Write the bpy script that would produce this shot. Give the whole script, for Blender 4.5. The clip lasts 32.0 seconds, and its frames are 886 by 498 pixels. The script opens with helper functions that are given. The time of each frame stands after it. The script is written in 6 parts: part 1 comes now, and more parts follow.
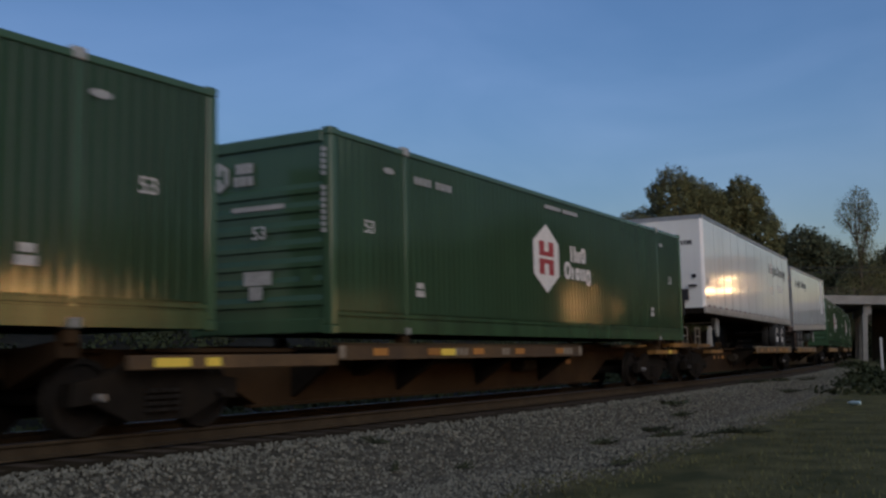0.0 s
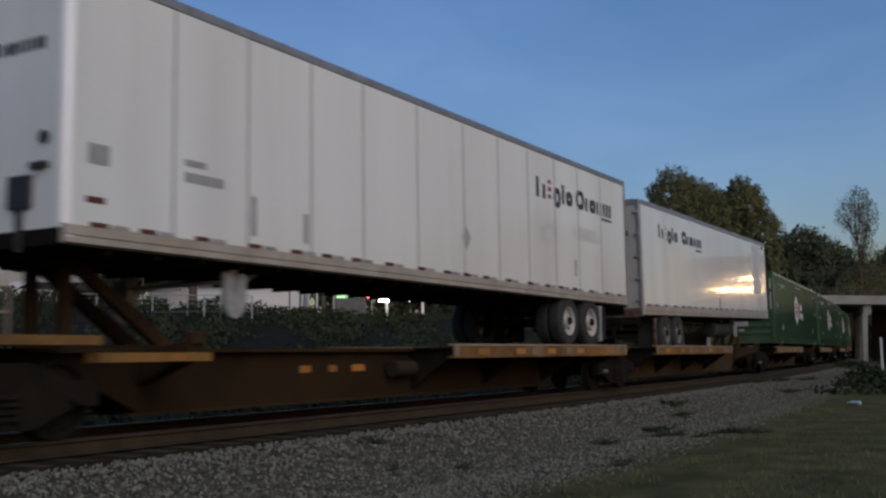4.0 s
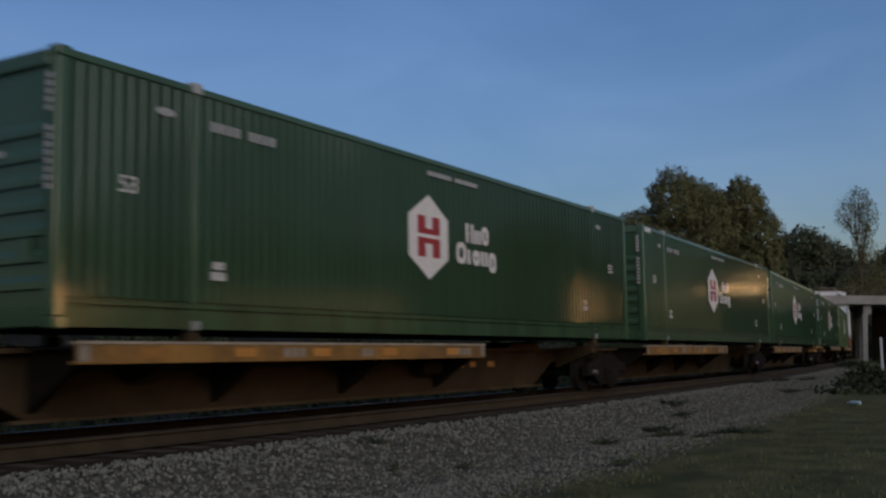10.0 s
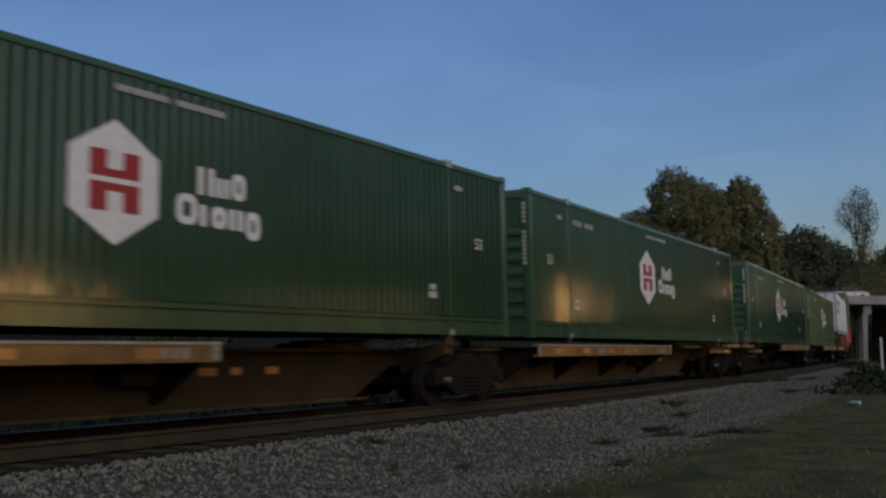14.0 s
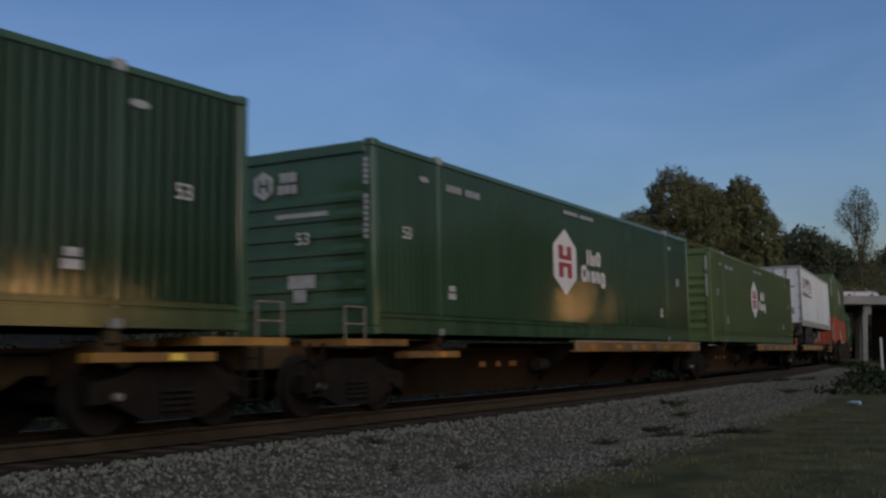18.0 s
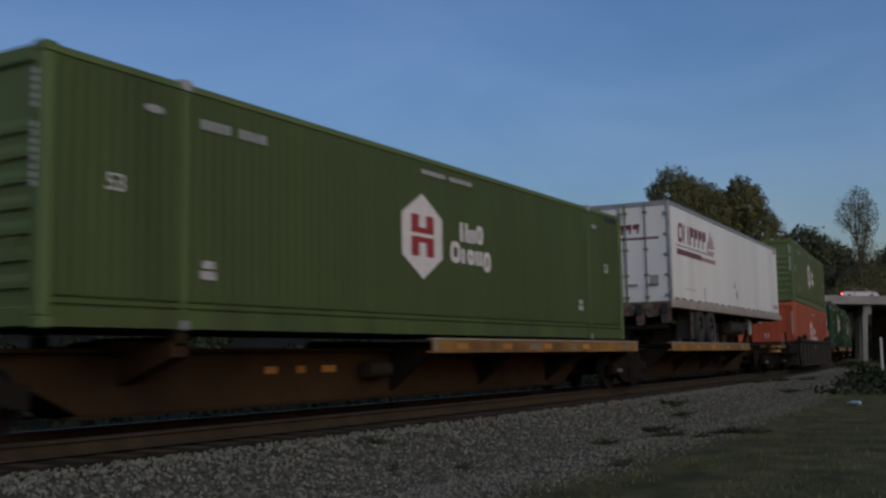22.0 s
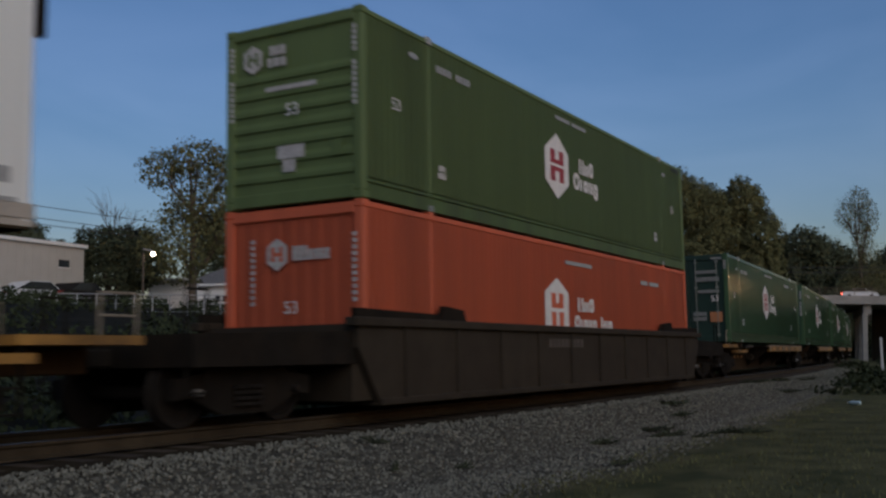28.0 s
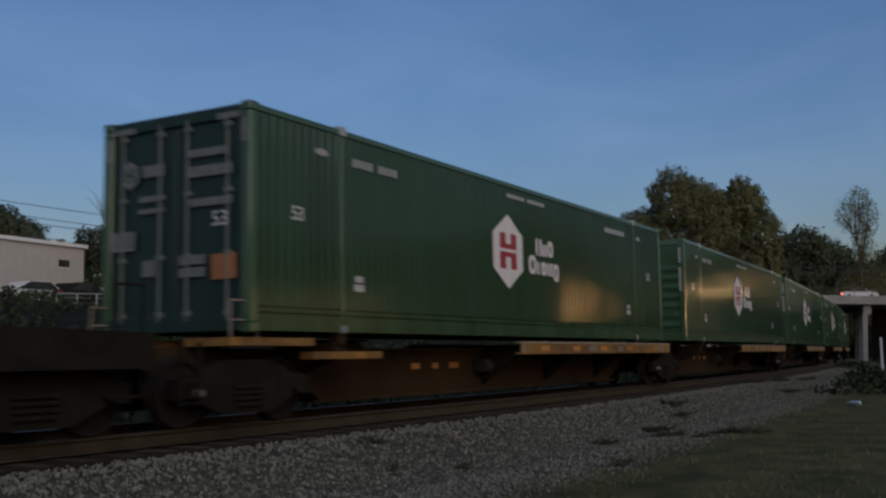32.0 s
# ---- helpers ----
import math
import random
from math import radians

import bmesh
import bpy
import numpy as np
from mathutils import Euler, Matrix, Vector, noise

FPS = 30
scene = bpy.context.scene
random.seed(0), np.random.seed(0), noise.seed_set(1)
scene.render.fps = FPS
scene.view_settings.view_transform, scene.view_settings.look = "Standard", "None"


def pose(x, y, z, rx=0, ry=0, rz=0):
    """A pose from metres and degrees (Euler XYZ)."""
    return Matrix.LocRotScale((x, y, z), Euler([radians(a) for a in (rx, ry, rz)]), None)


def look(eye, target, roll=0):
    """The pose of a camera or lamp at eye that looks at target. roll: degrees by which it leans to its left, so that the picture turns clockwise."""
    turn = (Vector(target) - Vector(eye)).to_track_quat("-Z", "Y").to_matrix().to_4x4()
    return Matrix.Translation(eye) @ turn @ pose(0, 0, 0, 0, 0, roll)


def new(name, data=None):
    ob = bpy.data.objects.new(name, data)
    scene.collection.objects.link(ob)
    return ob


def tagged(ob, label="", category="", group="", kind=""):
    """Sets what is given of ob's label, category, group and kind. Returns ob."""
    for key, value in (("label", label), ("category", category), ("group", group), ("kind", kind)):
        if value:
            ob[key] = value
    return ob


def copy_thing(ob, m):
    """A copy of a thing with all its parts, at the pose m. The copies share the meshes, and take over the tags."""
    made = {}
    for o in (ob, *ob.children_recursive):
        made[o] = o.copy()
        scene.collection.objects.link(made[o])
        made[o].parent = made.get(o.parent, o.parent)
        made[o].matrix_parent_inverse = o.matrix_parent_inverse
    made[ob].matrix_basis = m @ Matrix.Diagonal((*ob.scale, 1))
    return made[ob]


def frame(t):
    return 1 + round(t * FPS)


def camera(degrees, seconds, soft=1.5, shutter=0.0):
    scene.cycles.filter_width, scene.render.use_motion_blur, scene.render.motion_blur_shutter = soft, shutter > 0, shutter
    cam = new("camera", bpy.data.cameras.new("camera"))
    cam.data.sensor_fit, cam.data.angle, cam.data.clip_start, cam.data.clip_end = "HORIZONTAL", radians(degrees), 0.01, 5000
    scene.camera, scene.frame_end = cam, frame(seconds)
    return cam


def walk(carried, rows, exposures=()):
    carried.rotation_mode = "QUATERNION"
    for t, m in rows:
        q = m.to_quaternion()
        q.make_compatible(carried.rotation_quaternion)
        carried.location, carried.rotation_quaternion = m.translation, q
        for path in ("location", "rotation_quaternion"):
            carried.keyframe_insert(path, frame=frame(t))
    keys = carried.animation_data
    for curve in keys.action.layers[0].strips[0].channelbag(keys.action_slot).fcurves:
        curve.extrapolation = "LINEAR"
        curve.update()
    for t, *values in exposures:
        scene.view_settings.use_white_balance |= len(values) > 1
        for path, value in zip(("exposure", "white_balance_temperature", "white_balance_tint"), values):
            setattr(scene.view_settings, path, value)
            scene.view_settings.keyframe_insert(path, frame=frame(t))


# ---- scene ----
# A freight train rolls past a fixed camera at dusk. World: x along the track at the camera's foot, y away from
# the camera, z = 0 at the top of the rail. The track bends away from the camera, first with radius RAD, further on more gently.
EYE = Vector((0.0, 0.0, 0.775))
YAW, PITCH, LEAN = radians(32.19), radians(6.084), -0.966
RAD, NEAR = 416.7, 9.862
EASE, RAD_FAR = 50.0, 1000.0      # past EASE metres the curve opens out to the wider radius
SECONDS = 32.0

cam = camera(46.77, SECONDS, soft=2.5, shutter=0.6)
aim = EYE + Vector((math.cos(YAW) * math.cos(PITCH), math.sin(YAW) * math.cos(PITCH), math.sin(PITCH)))
still = look(EYE, aim, LEAN)
walk(cam, [(0.0, still), (SECONDS, still)], exposures=[(0.0, 1.13, 6650, 17), (3.0, 1.21, 6650, 17), (8.0, 1.10, 6650, 17), (20.0, 1.01, 6650, 17), (SECONDS, 0.94, 6650, 17)])

# ---- light: clear dusk, the afterglow behind the camera ----
SKY_STRENGTH = 0.118
world = bpy.data.worlds.new("dusk_sky")
scene.world = world
world.use_nodes = True
wt = world.node_tree
wt.nodes.clear()
sky = wt.nodes.new("ShaderNodeTexSky")
sky.sky_type = "NISHITA"
sky.sun_disc = False
sky.sun_elevation = radians(2.5)
sky.sun_rotation = radians(225)
sky.altitude = 200
sky.air_density, sky.dust_density, sky.ozone_density = 1.0, 0.75, 3.2
bg = wt.nodes.new("ShaderNodeBackground")
bg.inputs["Strength"].default_value = SKY_STRENGTH
wo = wt.nodes.new("ShaderNodeOutputWorld")
# thin high veils of pinkish cloud
tcw = wt.nodes.new("ShaderNodeTexCoord")
mpw = wt.nodes.new("ShaderNodeMapping")
mpw.inputs["Scale"].default_value = (1.2, 2.6, 5.0)
mpw.inputs["Rotation"].default_value = (0.2, 0.5, 0.3)
veil = wt.nodes.new("ShaderNodeTexNoise")
veil.inputs["Scale"].default_value, veil.inputs["Detail"].default_value, veil.inputs["Distortion"].default_value = 1.6, 4, 0.6
veil_amount = wt.nodes.new("ShaderNodeMapRange")
veil_amount.inputs[1].default_value, veil_amount.inputs[2].default_value = 0.36, 0.70
tinted = wt.nodes.new("ShaderNodeMix")
tinted.data_type, tinted.blend_type = "RGBA", "MULTIPLY"
tinted.inputs[0].default_value = 1.0
veil_tint = wt.nodes.new("ShaderNodeMix")
veil_tint.data_type = "RGBA"
veil_tint.inputs[6].default_value, veil_tint.inputs[7].default_value = (1.08, 0.96, 1.03, 1), (1.42, 1.12, 1.16, 1)
wt.links.new(tcw.outputs["Generated"], mpw.inputs[0])
wt.links.new(mpw.outputs[0], veil.inputs["Vector"])
wt.links.new(veil.outputs[0], veil_amount.inputs[0])
wt.links.new(veil_amount.outputs[0], veil_tint.inputs[0])
wt.links.new(sky.outputs[0], tinted.inputs[6])
wt.links.new(veil_tint.outputs[2], tinted.inputs[7])
wt.links.new(tinted.outputs[2], bg.inputs[0])
wt.links.new(bg.outputs[0], wo.inputs[0])

sun_data = bpy.data.lights.new("afterglow", "SUN")
sun_data.energy, sun_data.angle, sun_data.color = 0.66, radians(66), (0.94, 0.94, 0.84)
sun = new("afterglow", sun_data)
sun.matrix_world = look((0, 0, 60), (24.0, 48.0, 60.0 - 26.0))

# ---- materials ----
MATS = {}


def mat(name, base, rough=0.6, metal=0.0, vary=0.25, scale=6.0, fine=60.0, bump=0.15, dirt=None, dirt_amount=0.0,
        emit=None, power=0.0, streak=False, coat=0.0, rand=0.0, spec=0.5, island=0.0):
    """A procedural surface: base colour varied at two scales, with dirt and a fine relief."""
    if name in MATS:
        return MATS[name]
    m = bpy.data.materials.new(name)
    m.use_nodes = True
    nt = m.node_tree
    b = nt.nodes["Principled BSDF"]
    L = nt.links.new
    b.inputs["Roughness"].default_value = rough
    b.inputs["Metallic"].default_value = metal
    b.inputs["Coat Weight"].default_value = coat
    b.inputs["Specular IOR Level"].default_value = spec
    tc = nt.nodes.new("ShaderNodeTexCoord")
    mp = nt.nodes.new("ShaderNodeMapping")
    L(tc.outputs["Object"], mp.inputs[0])
    if streak:
        mp.inputs["Scale"].default_value = (1.0, 1.0, 0.12)
    n1 = nt.nodes.new("ShaderNodeTexNoise")
    n1.inputs["Scale"].default_value, n1.inputs["Detail"].default_value = scale, 5
    L(mp.outputs[0], n1.inputs["Vector"])
    n2 = nt.nodes.new("ShaderNodeTexNoise")
    n2.inputs["Scale"].default_value, n2.inputs["Detail"].default_value = fine, 3
    L(tc.outputs["Object"], n2.inputs["Vector"])
    mul = nt.nodes.new("ShaderNodeMath")
    mul.operation = "MULTIPLY_ADD"
    mul.inputs[1].default_value, mul.inputs[2].default_value = 0.35, 0.0
    L(n2.outputs[0], mul.inputs[0])
    add = nt.nodes.new("ShaderNodeMath")
    add.operation = "MULTIPLY_ADD"
    add.inputs[1].default_value = 0.65
    L(n1.outputs[0], add.inputs[0])
    L(mul.outputs[0], add.inputs[2])
    ramp = nt.nodes.new("ShaderNodeMapRange")
    ramp.inputs[1].default_value, ramp.inputs[2].default_value = 0.3, 0.7
    ramp.inputs[3].default_value, ramp.inputs[4].default_value = 1 - vary, 1 + vary
    L(add.outputs[0], ramp.inputs[0])
    col = nt.nodes.new("ShaderNodeVectorMath")
    col.operation = "SCALE"
    col.inputs[0].default_value = base
    L(ramp.outputs[0], col.inputs["Scale"])
    out = col.outputs[0]
    if rand or island:
        oi = nt.nodes.new("ShaderNodeObjectInfo" if rand else "ShaderNodeNewGeometry")
        rr = nt.nodes.new("ShaderNodeMapRange")
        rr.inputs[3].default_value, rr.inputs[4].default_value = 1 - (rand or island), 1 + (rand or island)
        L(oi.outputs["Random" if rand else "Random Per Island"], rr.inputs[0])
        rs = nt.nodes.new("ShaderNodeVectorMath")
        rs.operation = "SCALE"
        L(out, rs.inputs[0])
        L(rr.outputs[0], rs.inputs["Scale"])
        out = rs.outputs[0]
    if dirt:
        n3 = nt.nodes.new("ShaderNodeTexNoise")
        n3.inputs["Scale"].default_value, n3.inputs["Detail"].default_value = scale * 0.45, 7
        n3.inputs["Roughness"].default_value = 0.65
        L(mp.outputs[0], n3.inputs["Vector"])
        dr = nt.nodes.new("ShaderNodeMapRange")
        dr.inputs[1].default_value, dr.inputs[2].default_value = 0.45, 0.75
        dr.inputs[3].default_value, dr.inputs[4].default_value = 0.0, dirt_amount
        L(n3.outputs[0], dr.inputs[0])
        mx = nt.nodes.new("ShaderNodeMix")
        mx.data_type = "RGBA"
        L(dr.outputs[0], mx.inputs[0])
        L(out, mx.inputs[6])
        mx.inputs[7].default_value = (*dirt, 1)
        out = mx.outputs[2]
    L(out, b.inputs["Base Color"])
    if bump:
        bp = nt.nodes.new("ShaderNodeBump")
        bp.inputs["Strength"].default_value, bp.inputs["Distance"].default_value = bump, 0.01
        L(n2.outputs[0], bp.inputs["Height"])
        L(bp.outputs[0], b.inputs["Normal"])
    if emit:
        b.inputs["Emission Color"].default_value = (*emit, 1)
        b.inputs["Emission Strength"].default_value = power
    MATS[name] = m
    return m


GREEN = mat("dark_green_paint", (0.056, 0.112, 0.061), 0.11, 0, 0.16, 1.6, 40, 0.03, (0.042, 0.06, 0.03), 0.35, streak=True, spec=0.5)
LIME = mat("olive_green_paint", (0.118, 0.172, 0.064), 0.5, 0, 0.14, 1.6, 40, 0.03, (0.05, 0.06, 0.03), 0.3, streak=True, spec=0.25)
ORANGE = mat("orange_red_paint", (0.62, 0.132, 0.060), 0.5, 0, 0.14, 1.6, 40, 0.03, (0.16, 0.06, 0.04), 0.35, streak=True, spec=0.3)
WHITE = mat("white_sheet", (0.80, 0.82, 0.80), 0.085, 0, 0.06, 0.9, 30, 0.0, (0.45, 0.43, 0.40), 0.35, streak=True, spec=0.4)
# RAILGREEN and RAILLIME are darker than their panels, for the bottom rails
RAILGREEN = mat("darker_green_rail", (0.034, 0.076, 0.036), 0.22, 0, 0.25, 2.0, 40, 0.05, (0.03, 0.04, 0.025), 0.6, streak=True, spec=0.3)
# darker than GREEN, for container doors and the door end's header and sill
DOORGREEN = mat("black_green_ends", (0.020, 0.046, 0.038), 0.35, 0, 0.25, 1.6, 40, 0.03, (0.03, 0.035, 0.028), 0.4, streak=True, spec=0.35)
RAILLIME = mat("darker_olive_rail", (0.070, 0.110, 0.034), 0.5, 0, 0.25, 2.0, 40, 0.05, (0.045, 0.05, 0.03), 0.6, streak=True, spec=0.3)
MATTEWHITE = mat("matt_white_sheet", (0.80, 0.82, 0.80), 0.45, 0, 0.06, 0.9, 30, 0.012, (0.45, 0.43, 0.40), 0.35, streak=True, spec=0.3)
DOORGREY = mat("grimy_door_sheet", (0.50, 0.50, 0.47), 0.5, 0.1, 0.15, 2.0, 40, 0.05, (0.15, 0.13, 0.11), 0.7, streak=True)
DECAL = mat("white_film", (0.72, 0.70, 0.68), 0.5, 0, 0.12, 9, 50, 0)
REDFILM = mat("red_film", (0.34, 0.028, 0.03), 0.5, 0, 0.1, 9, 50, 0)
GREYFILM = mat("dark_grey_film", (0.028, 0.028, 0.032), 0.5, 0, 0.2, 9, 50, 0)
PALE = mat("pale_grey_film", (0.33, 0.34, 0.34), 0.5, 0, 0.2, 9, 50, 0)
MAROON = mat("maroon_film", (0.16, 0.035, 0.045), 0.5, 0, 0.15, 9, 50, 0)
ALU = mat("dull_aluminium", (0.42, 0.42, 0.42), 0.45, 0.75, 0.2, 5, 60, 0.1, (0.22, 0.19, 0.16), 0.5)
BRIGHT = mat("bright_aluminium", (0.93, 0.93, 0.93), 0.22, 0.05, 0.04, 5, 60, 0.05)
SKIRT = mat("dusty_beige_rail", (0.46, 0.42, 0.37), 0.55, 0.2, 0.18, 4, 60, 0.1, (0.24, 0.19, 0.14), 0.5)
YELLOW = mat("worn_yellow_paint", (0.29, 0.145, 0.030), 0.6, 0, 0.5, 1.3, 30, 0.2, (0.050, 0.030, 0.017), 1.0, rand=0.25)
DULLYELLOW = mat("grimy_yellow_paint", (0.105, 0.062, 0.026), 0.7, 0, 0.5, 1.1, 30, 0.2, (0.040, 0.025, 0.016), 1.0, rand=0.25)
AMBER = mat("amber_reflector", (0.42, 0.18, 0.04), 0.4, 0, 0.1, rand=0.3)
LEMON = mat("yellow_reflector", (0.90, 0.66, 0.10), 0.35, 0, 0.06)
DARKRED = mat("dark_red_strip", (0.10, 0.022, 0.026), 0.45, 0, 0.15, 9, 50, 0)
GRIME = mat("grimy_rusty_steel", (0.15, 0.11, 0.09), 0.7, 0, 0.7, 7, 30, 0.3, (0.025, 0.016, 0.012), 1.0, spec=0.2)
SEAM = mat("panel_seam", (0.44, 0.45, 0.44), 0.5, 0.1, 0.15)
BROWN = mat("rusty_brown_steel", (0.042, 0.024, 0.011), 0.8, 0, 0.4, 1.0, 35, 0.3, (0.018, 0.011, 0.007), 0.9, spec=0.12, rand=0.45)
RUSTY = mat("lighter_rusty_steel", (0.078, 0.054, 0.028), 0.8, 0, 0.4, 1.0, 35, 0.3, (0.030, 0.018, 0.010), 0.9, spec=0.12, rand=0.3)
WELLBROWN = mat("dull_brown_steel", (0.036, 0.028, 0.019), 0.8, 0, 0.3, 2.0, 35, 0.25, (0.026, 0.018, 0.012), 0.6, spec=0.2)
DARKSTEEL = mat("grimy_black_steel", (0.015, 0.0125, 0.010), 0.9, 0, 0.35, 4, 40, 0.3, (0.034, 0.024, 0.016), 0.5, spec=0.08)
WHEELSTEEL = mat("wheel_steel", (0.019, 0.016, 0.0135), 0.8, 0.0, 0.3, 6, 50, 0.2, spec=0.1)
CAPSTEEL = mat("pale_bearing_cap", (0.26, 0.25, 0.24), 0.4, 0.3, 0.1, 20, 60, 0)
RUBBER = mat("tyre_rubber", (0.030, 0.030, 0.030), 0.85, 0, 0.25, 9, 80, 0.3)
RIMWHITE = mat("pale_wheel_rim", (0.55, 0.53, 0.50), 0.5, 0.1, 0.15, 9, 60, 0.1, (0.2, 0.15, 0.1), 0.4)
RIMGREY = mat("dusty_wheel_rim", (0.20, 0.19, 0.17), 0.6, 0.1, 0.25, 9, 60, 0.1, (0.08, 0.06, 0.05), 0.6)
RIMDARK = mat("grimy_wheel_rim", (0.05, 0.045, 0.04), 0.6, 0.1, 0.25, 9, 60, 0.1)
GUARD = mat("pale_decking", (0.33, 0.28, 0.21), 0.7, 0, 0.3, 3, 40, 0.2, (0.2, 0.16, 0.1), 0.6)
RAILSIDE = mat("rusty_rail", (0.050, 0.036, 0.021), 0.85, 0, 0.35, 3, 60, 0.3, (0.036, 0.025, 0.015), 0.5, spec=0.2)
RAILTOP = mat("worn_rail_head", (0.11, 0.10, 0.10), 0.42, 0.9, 0.2, 3, 60, 0.05)
TIE = mat("weathered_tie_timber", (0.045, 0.032, 0.022), 0.85, 0, 0.4, 5, 40, 0.5, rand=0.3)
STONE = mat("ballast_stone", (0.166, 0.166, 0.138), 0.9, 0, 0.35, 11, 50, 0.4, (0.06, 0.055, 0.045), 0.5, spec=0.2, island=0.45)
GRASS = mat("dry_grass", (0.125, 0.126, 0.050), 0.9, 0, 0.5, 0.6, 30, 0, island=0.5)
WEED = mat("dark_weed", (0.035, 0.045, 0.022), 0.9, 0, 0.4, 4, 30, 0)
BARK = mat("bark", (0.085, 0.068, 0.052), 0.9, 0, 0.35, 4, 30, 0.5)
LEAF = mat("oak_leaves", (0.100, 0.104, 0.046), 0.8, 0, 0.22, 0.7, 9, 0, spec=0.2)
LEAF_DARK = mat("dark_leaves", (0.048, 0.060, 0.034), 0.8, 0, 0.25, 0.7, 9, 0, spec=0.2)
SCRUB = mat("scrub_leaves", (0.034, 0.044, 0.021), 0.85, 0, 0.5, 0.6, 9, 0, spec=0.15)
CONCRETE = mat("bridge_concrete", (0.34, 0.32, 0.29), 0.85, 0, 0.2, 0.8, 12, 0.3, (0.16, 0.15, 0.13), 0.6)
STUCCO = mat("cream_metal_siding", (0.42, 0.395, 0.355), 0.7, 0, 0.08, 1.2, 20, 0.1, (0.4, 0.37, 0.33), 0.4)
TRIM = mat("white_trim", (0.72, 0.71, 0.69), 0.6, 0, 0.06, 3, 20, 0.05)
SHINGLE = mat("grey_shingles", (0.13, 0.125, 0.12), 0.9, 0, 0.3, 3, 25, 0.4)
DARKGLASS = mat("dark_window_glass", (0.02, 0.022, 0.025), 0.12, 0, 0.1, 3, 20, 0)
POLE = mat("weathered_pole_wood", (0.14, 0.11, 0.085), 0.9, 0, 0.3, 6, 40, 0.4)
WIRE = mat("black_cable", (0.03, 0.03, 0.03), 0.7, 0, 0.1, 3, 20, 0)
GALV = mat("galvanised_steel", (0.36, 0.37, 0.38), 0.5, 0.5, 0.15, 8, 40, 0.1)
CARWHITE = mat("white_car_paint", (0.72, 0.73, 0.75), 0.25, 0, 0.03, 3, 20, 0, coat=0.5)
LAMPGLOW = mat("lit_lamp", (0.9, 0.8, 0.7), 0.4, 0, 0, 3, 20, 0, emit=(1.0, 0.80, 0.62), power=14.0)
CANOPYWHITE = mat("lit_canopy", (0.9, 0.9, 0.88), 0.5, 0, 0, 3, 20, 0, emit=(1.0, 0.98, 0.92), power=2.5)
CANOPYBLUE = mat("lit_blue_edge", (0.3, 0.3, 0.8), 0.5, 0, 0, 3, 20, 0, emit=(0.35, 0.33, 1.0), power=0.5)
SIGNRED = mat("lit_red_sign", (0.7, 0.1, 0.08), 0.5, 0, 0, 3, 20, 0, emit=(1.0, 0.14, 0.10), power=3.0)
SIGNGREEN = mat("lit_greenish_window", (0.6, 0.8, 0.65), 0.5, 0, 0, 3, 20, 0, emit=(0.34, 0.85, 0.34), power=0.42)
SODIUM = mat("sodium_lamp", (0.9, 0.6, 0.3), 0.4, 0, 0, 3, 20, 0, emit=(1.0, 0.66, 0.30), power=120.0)
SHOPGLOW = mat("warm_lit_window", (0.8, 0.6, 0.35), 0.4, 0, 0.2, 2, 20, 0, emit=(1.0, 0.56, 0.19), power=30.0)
SHOPDIM = mat("dim_warm_window", (0.8, 0.6, 0.35), 0.4, 0, 0.2, 2, 20, 0, emit=(1.0, 0.60, 0.22), power=0.36)
RODGREY = mat("greenish_grey_rod", (0.16, 0.18, 0.16), 0.5, 0, 0.2, 6, 50, 0.1)
TANKGREEN = mat("dull_green_tank", (0.040, 0.047, 0.038), 0.6, 0, 0.3, 4, 40, 0.1)
DIMMARK = mat("weathered_marking", (0.19, 0.20, 0.19), 0.5, 0, 0.35, 12, 50, 0)
NOTICE = mat("scuffed_notice", (0.46, 0.45, 0.43), 0.5, 0, 0.4, 14, 40, 0)
TAILRED = mat("lit_tail_light", (0.6, 0.05, 0.04), 0.4, 0, 0, 3, 20, 0, emit=(1.0, 0.12, 0.07), power=3.0)


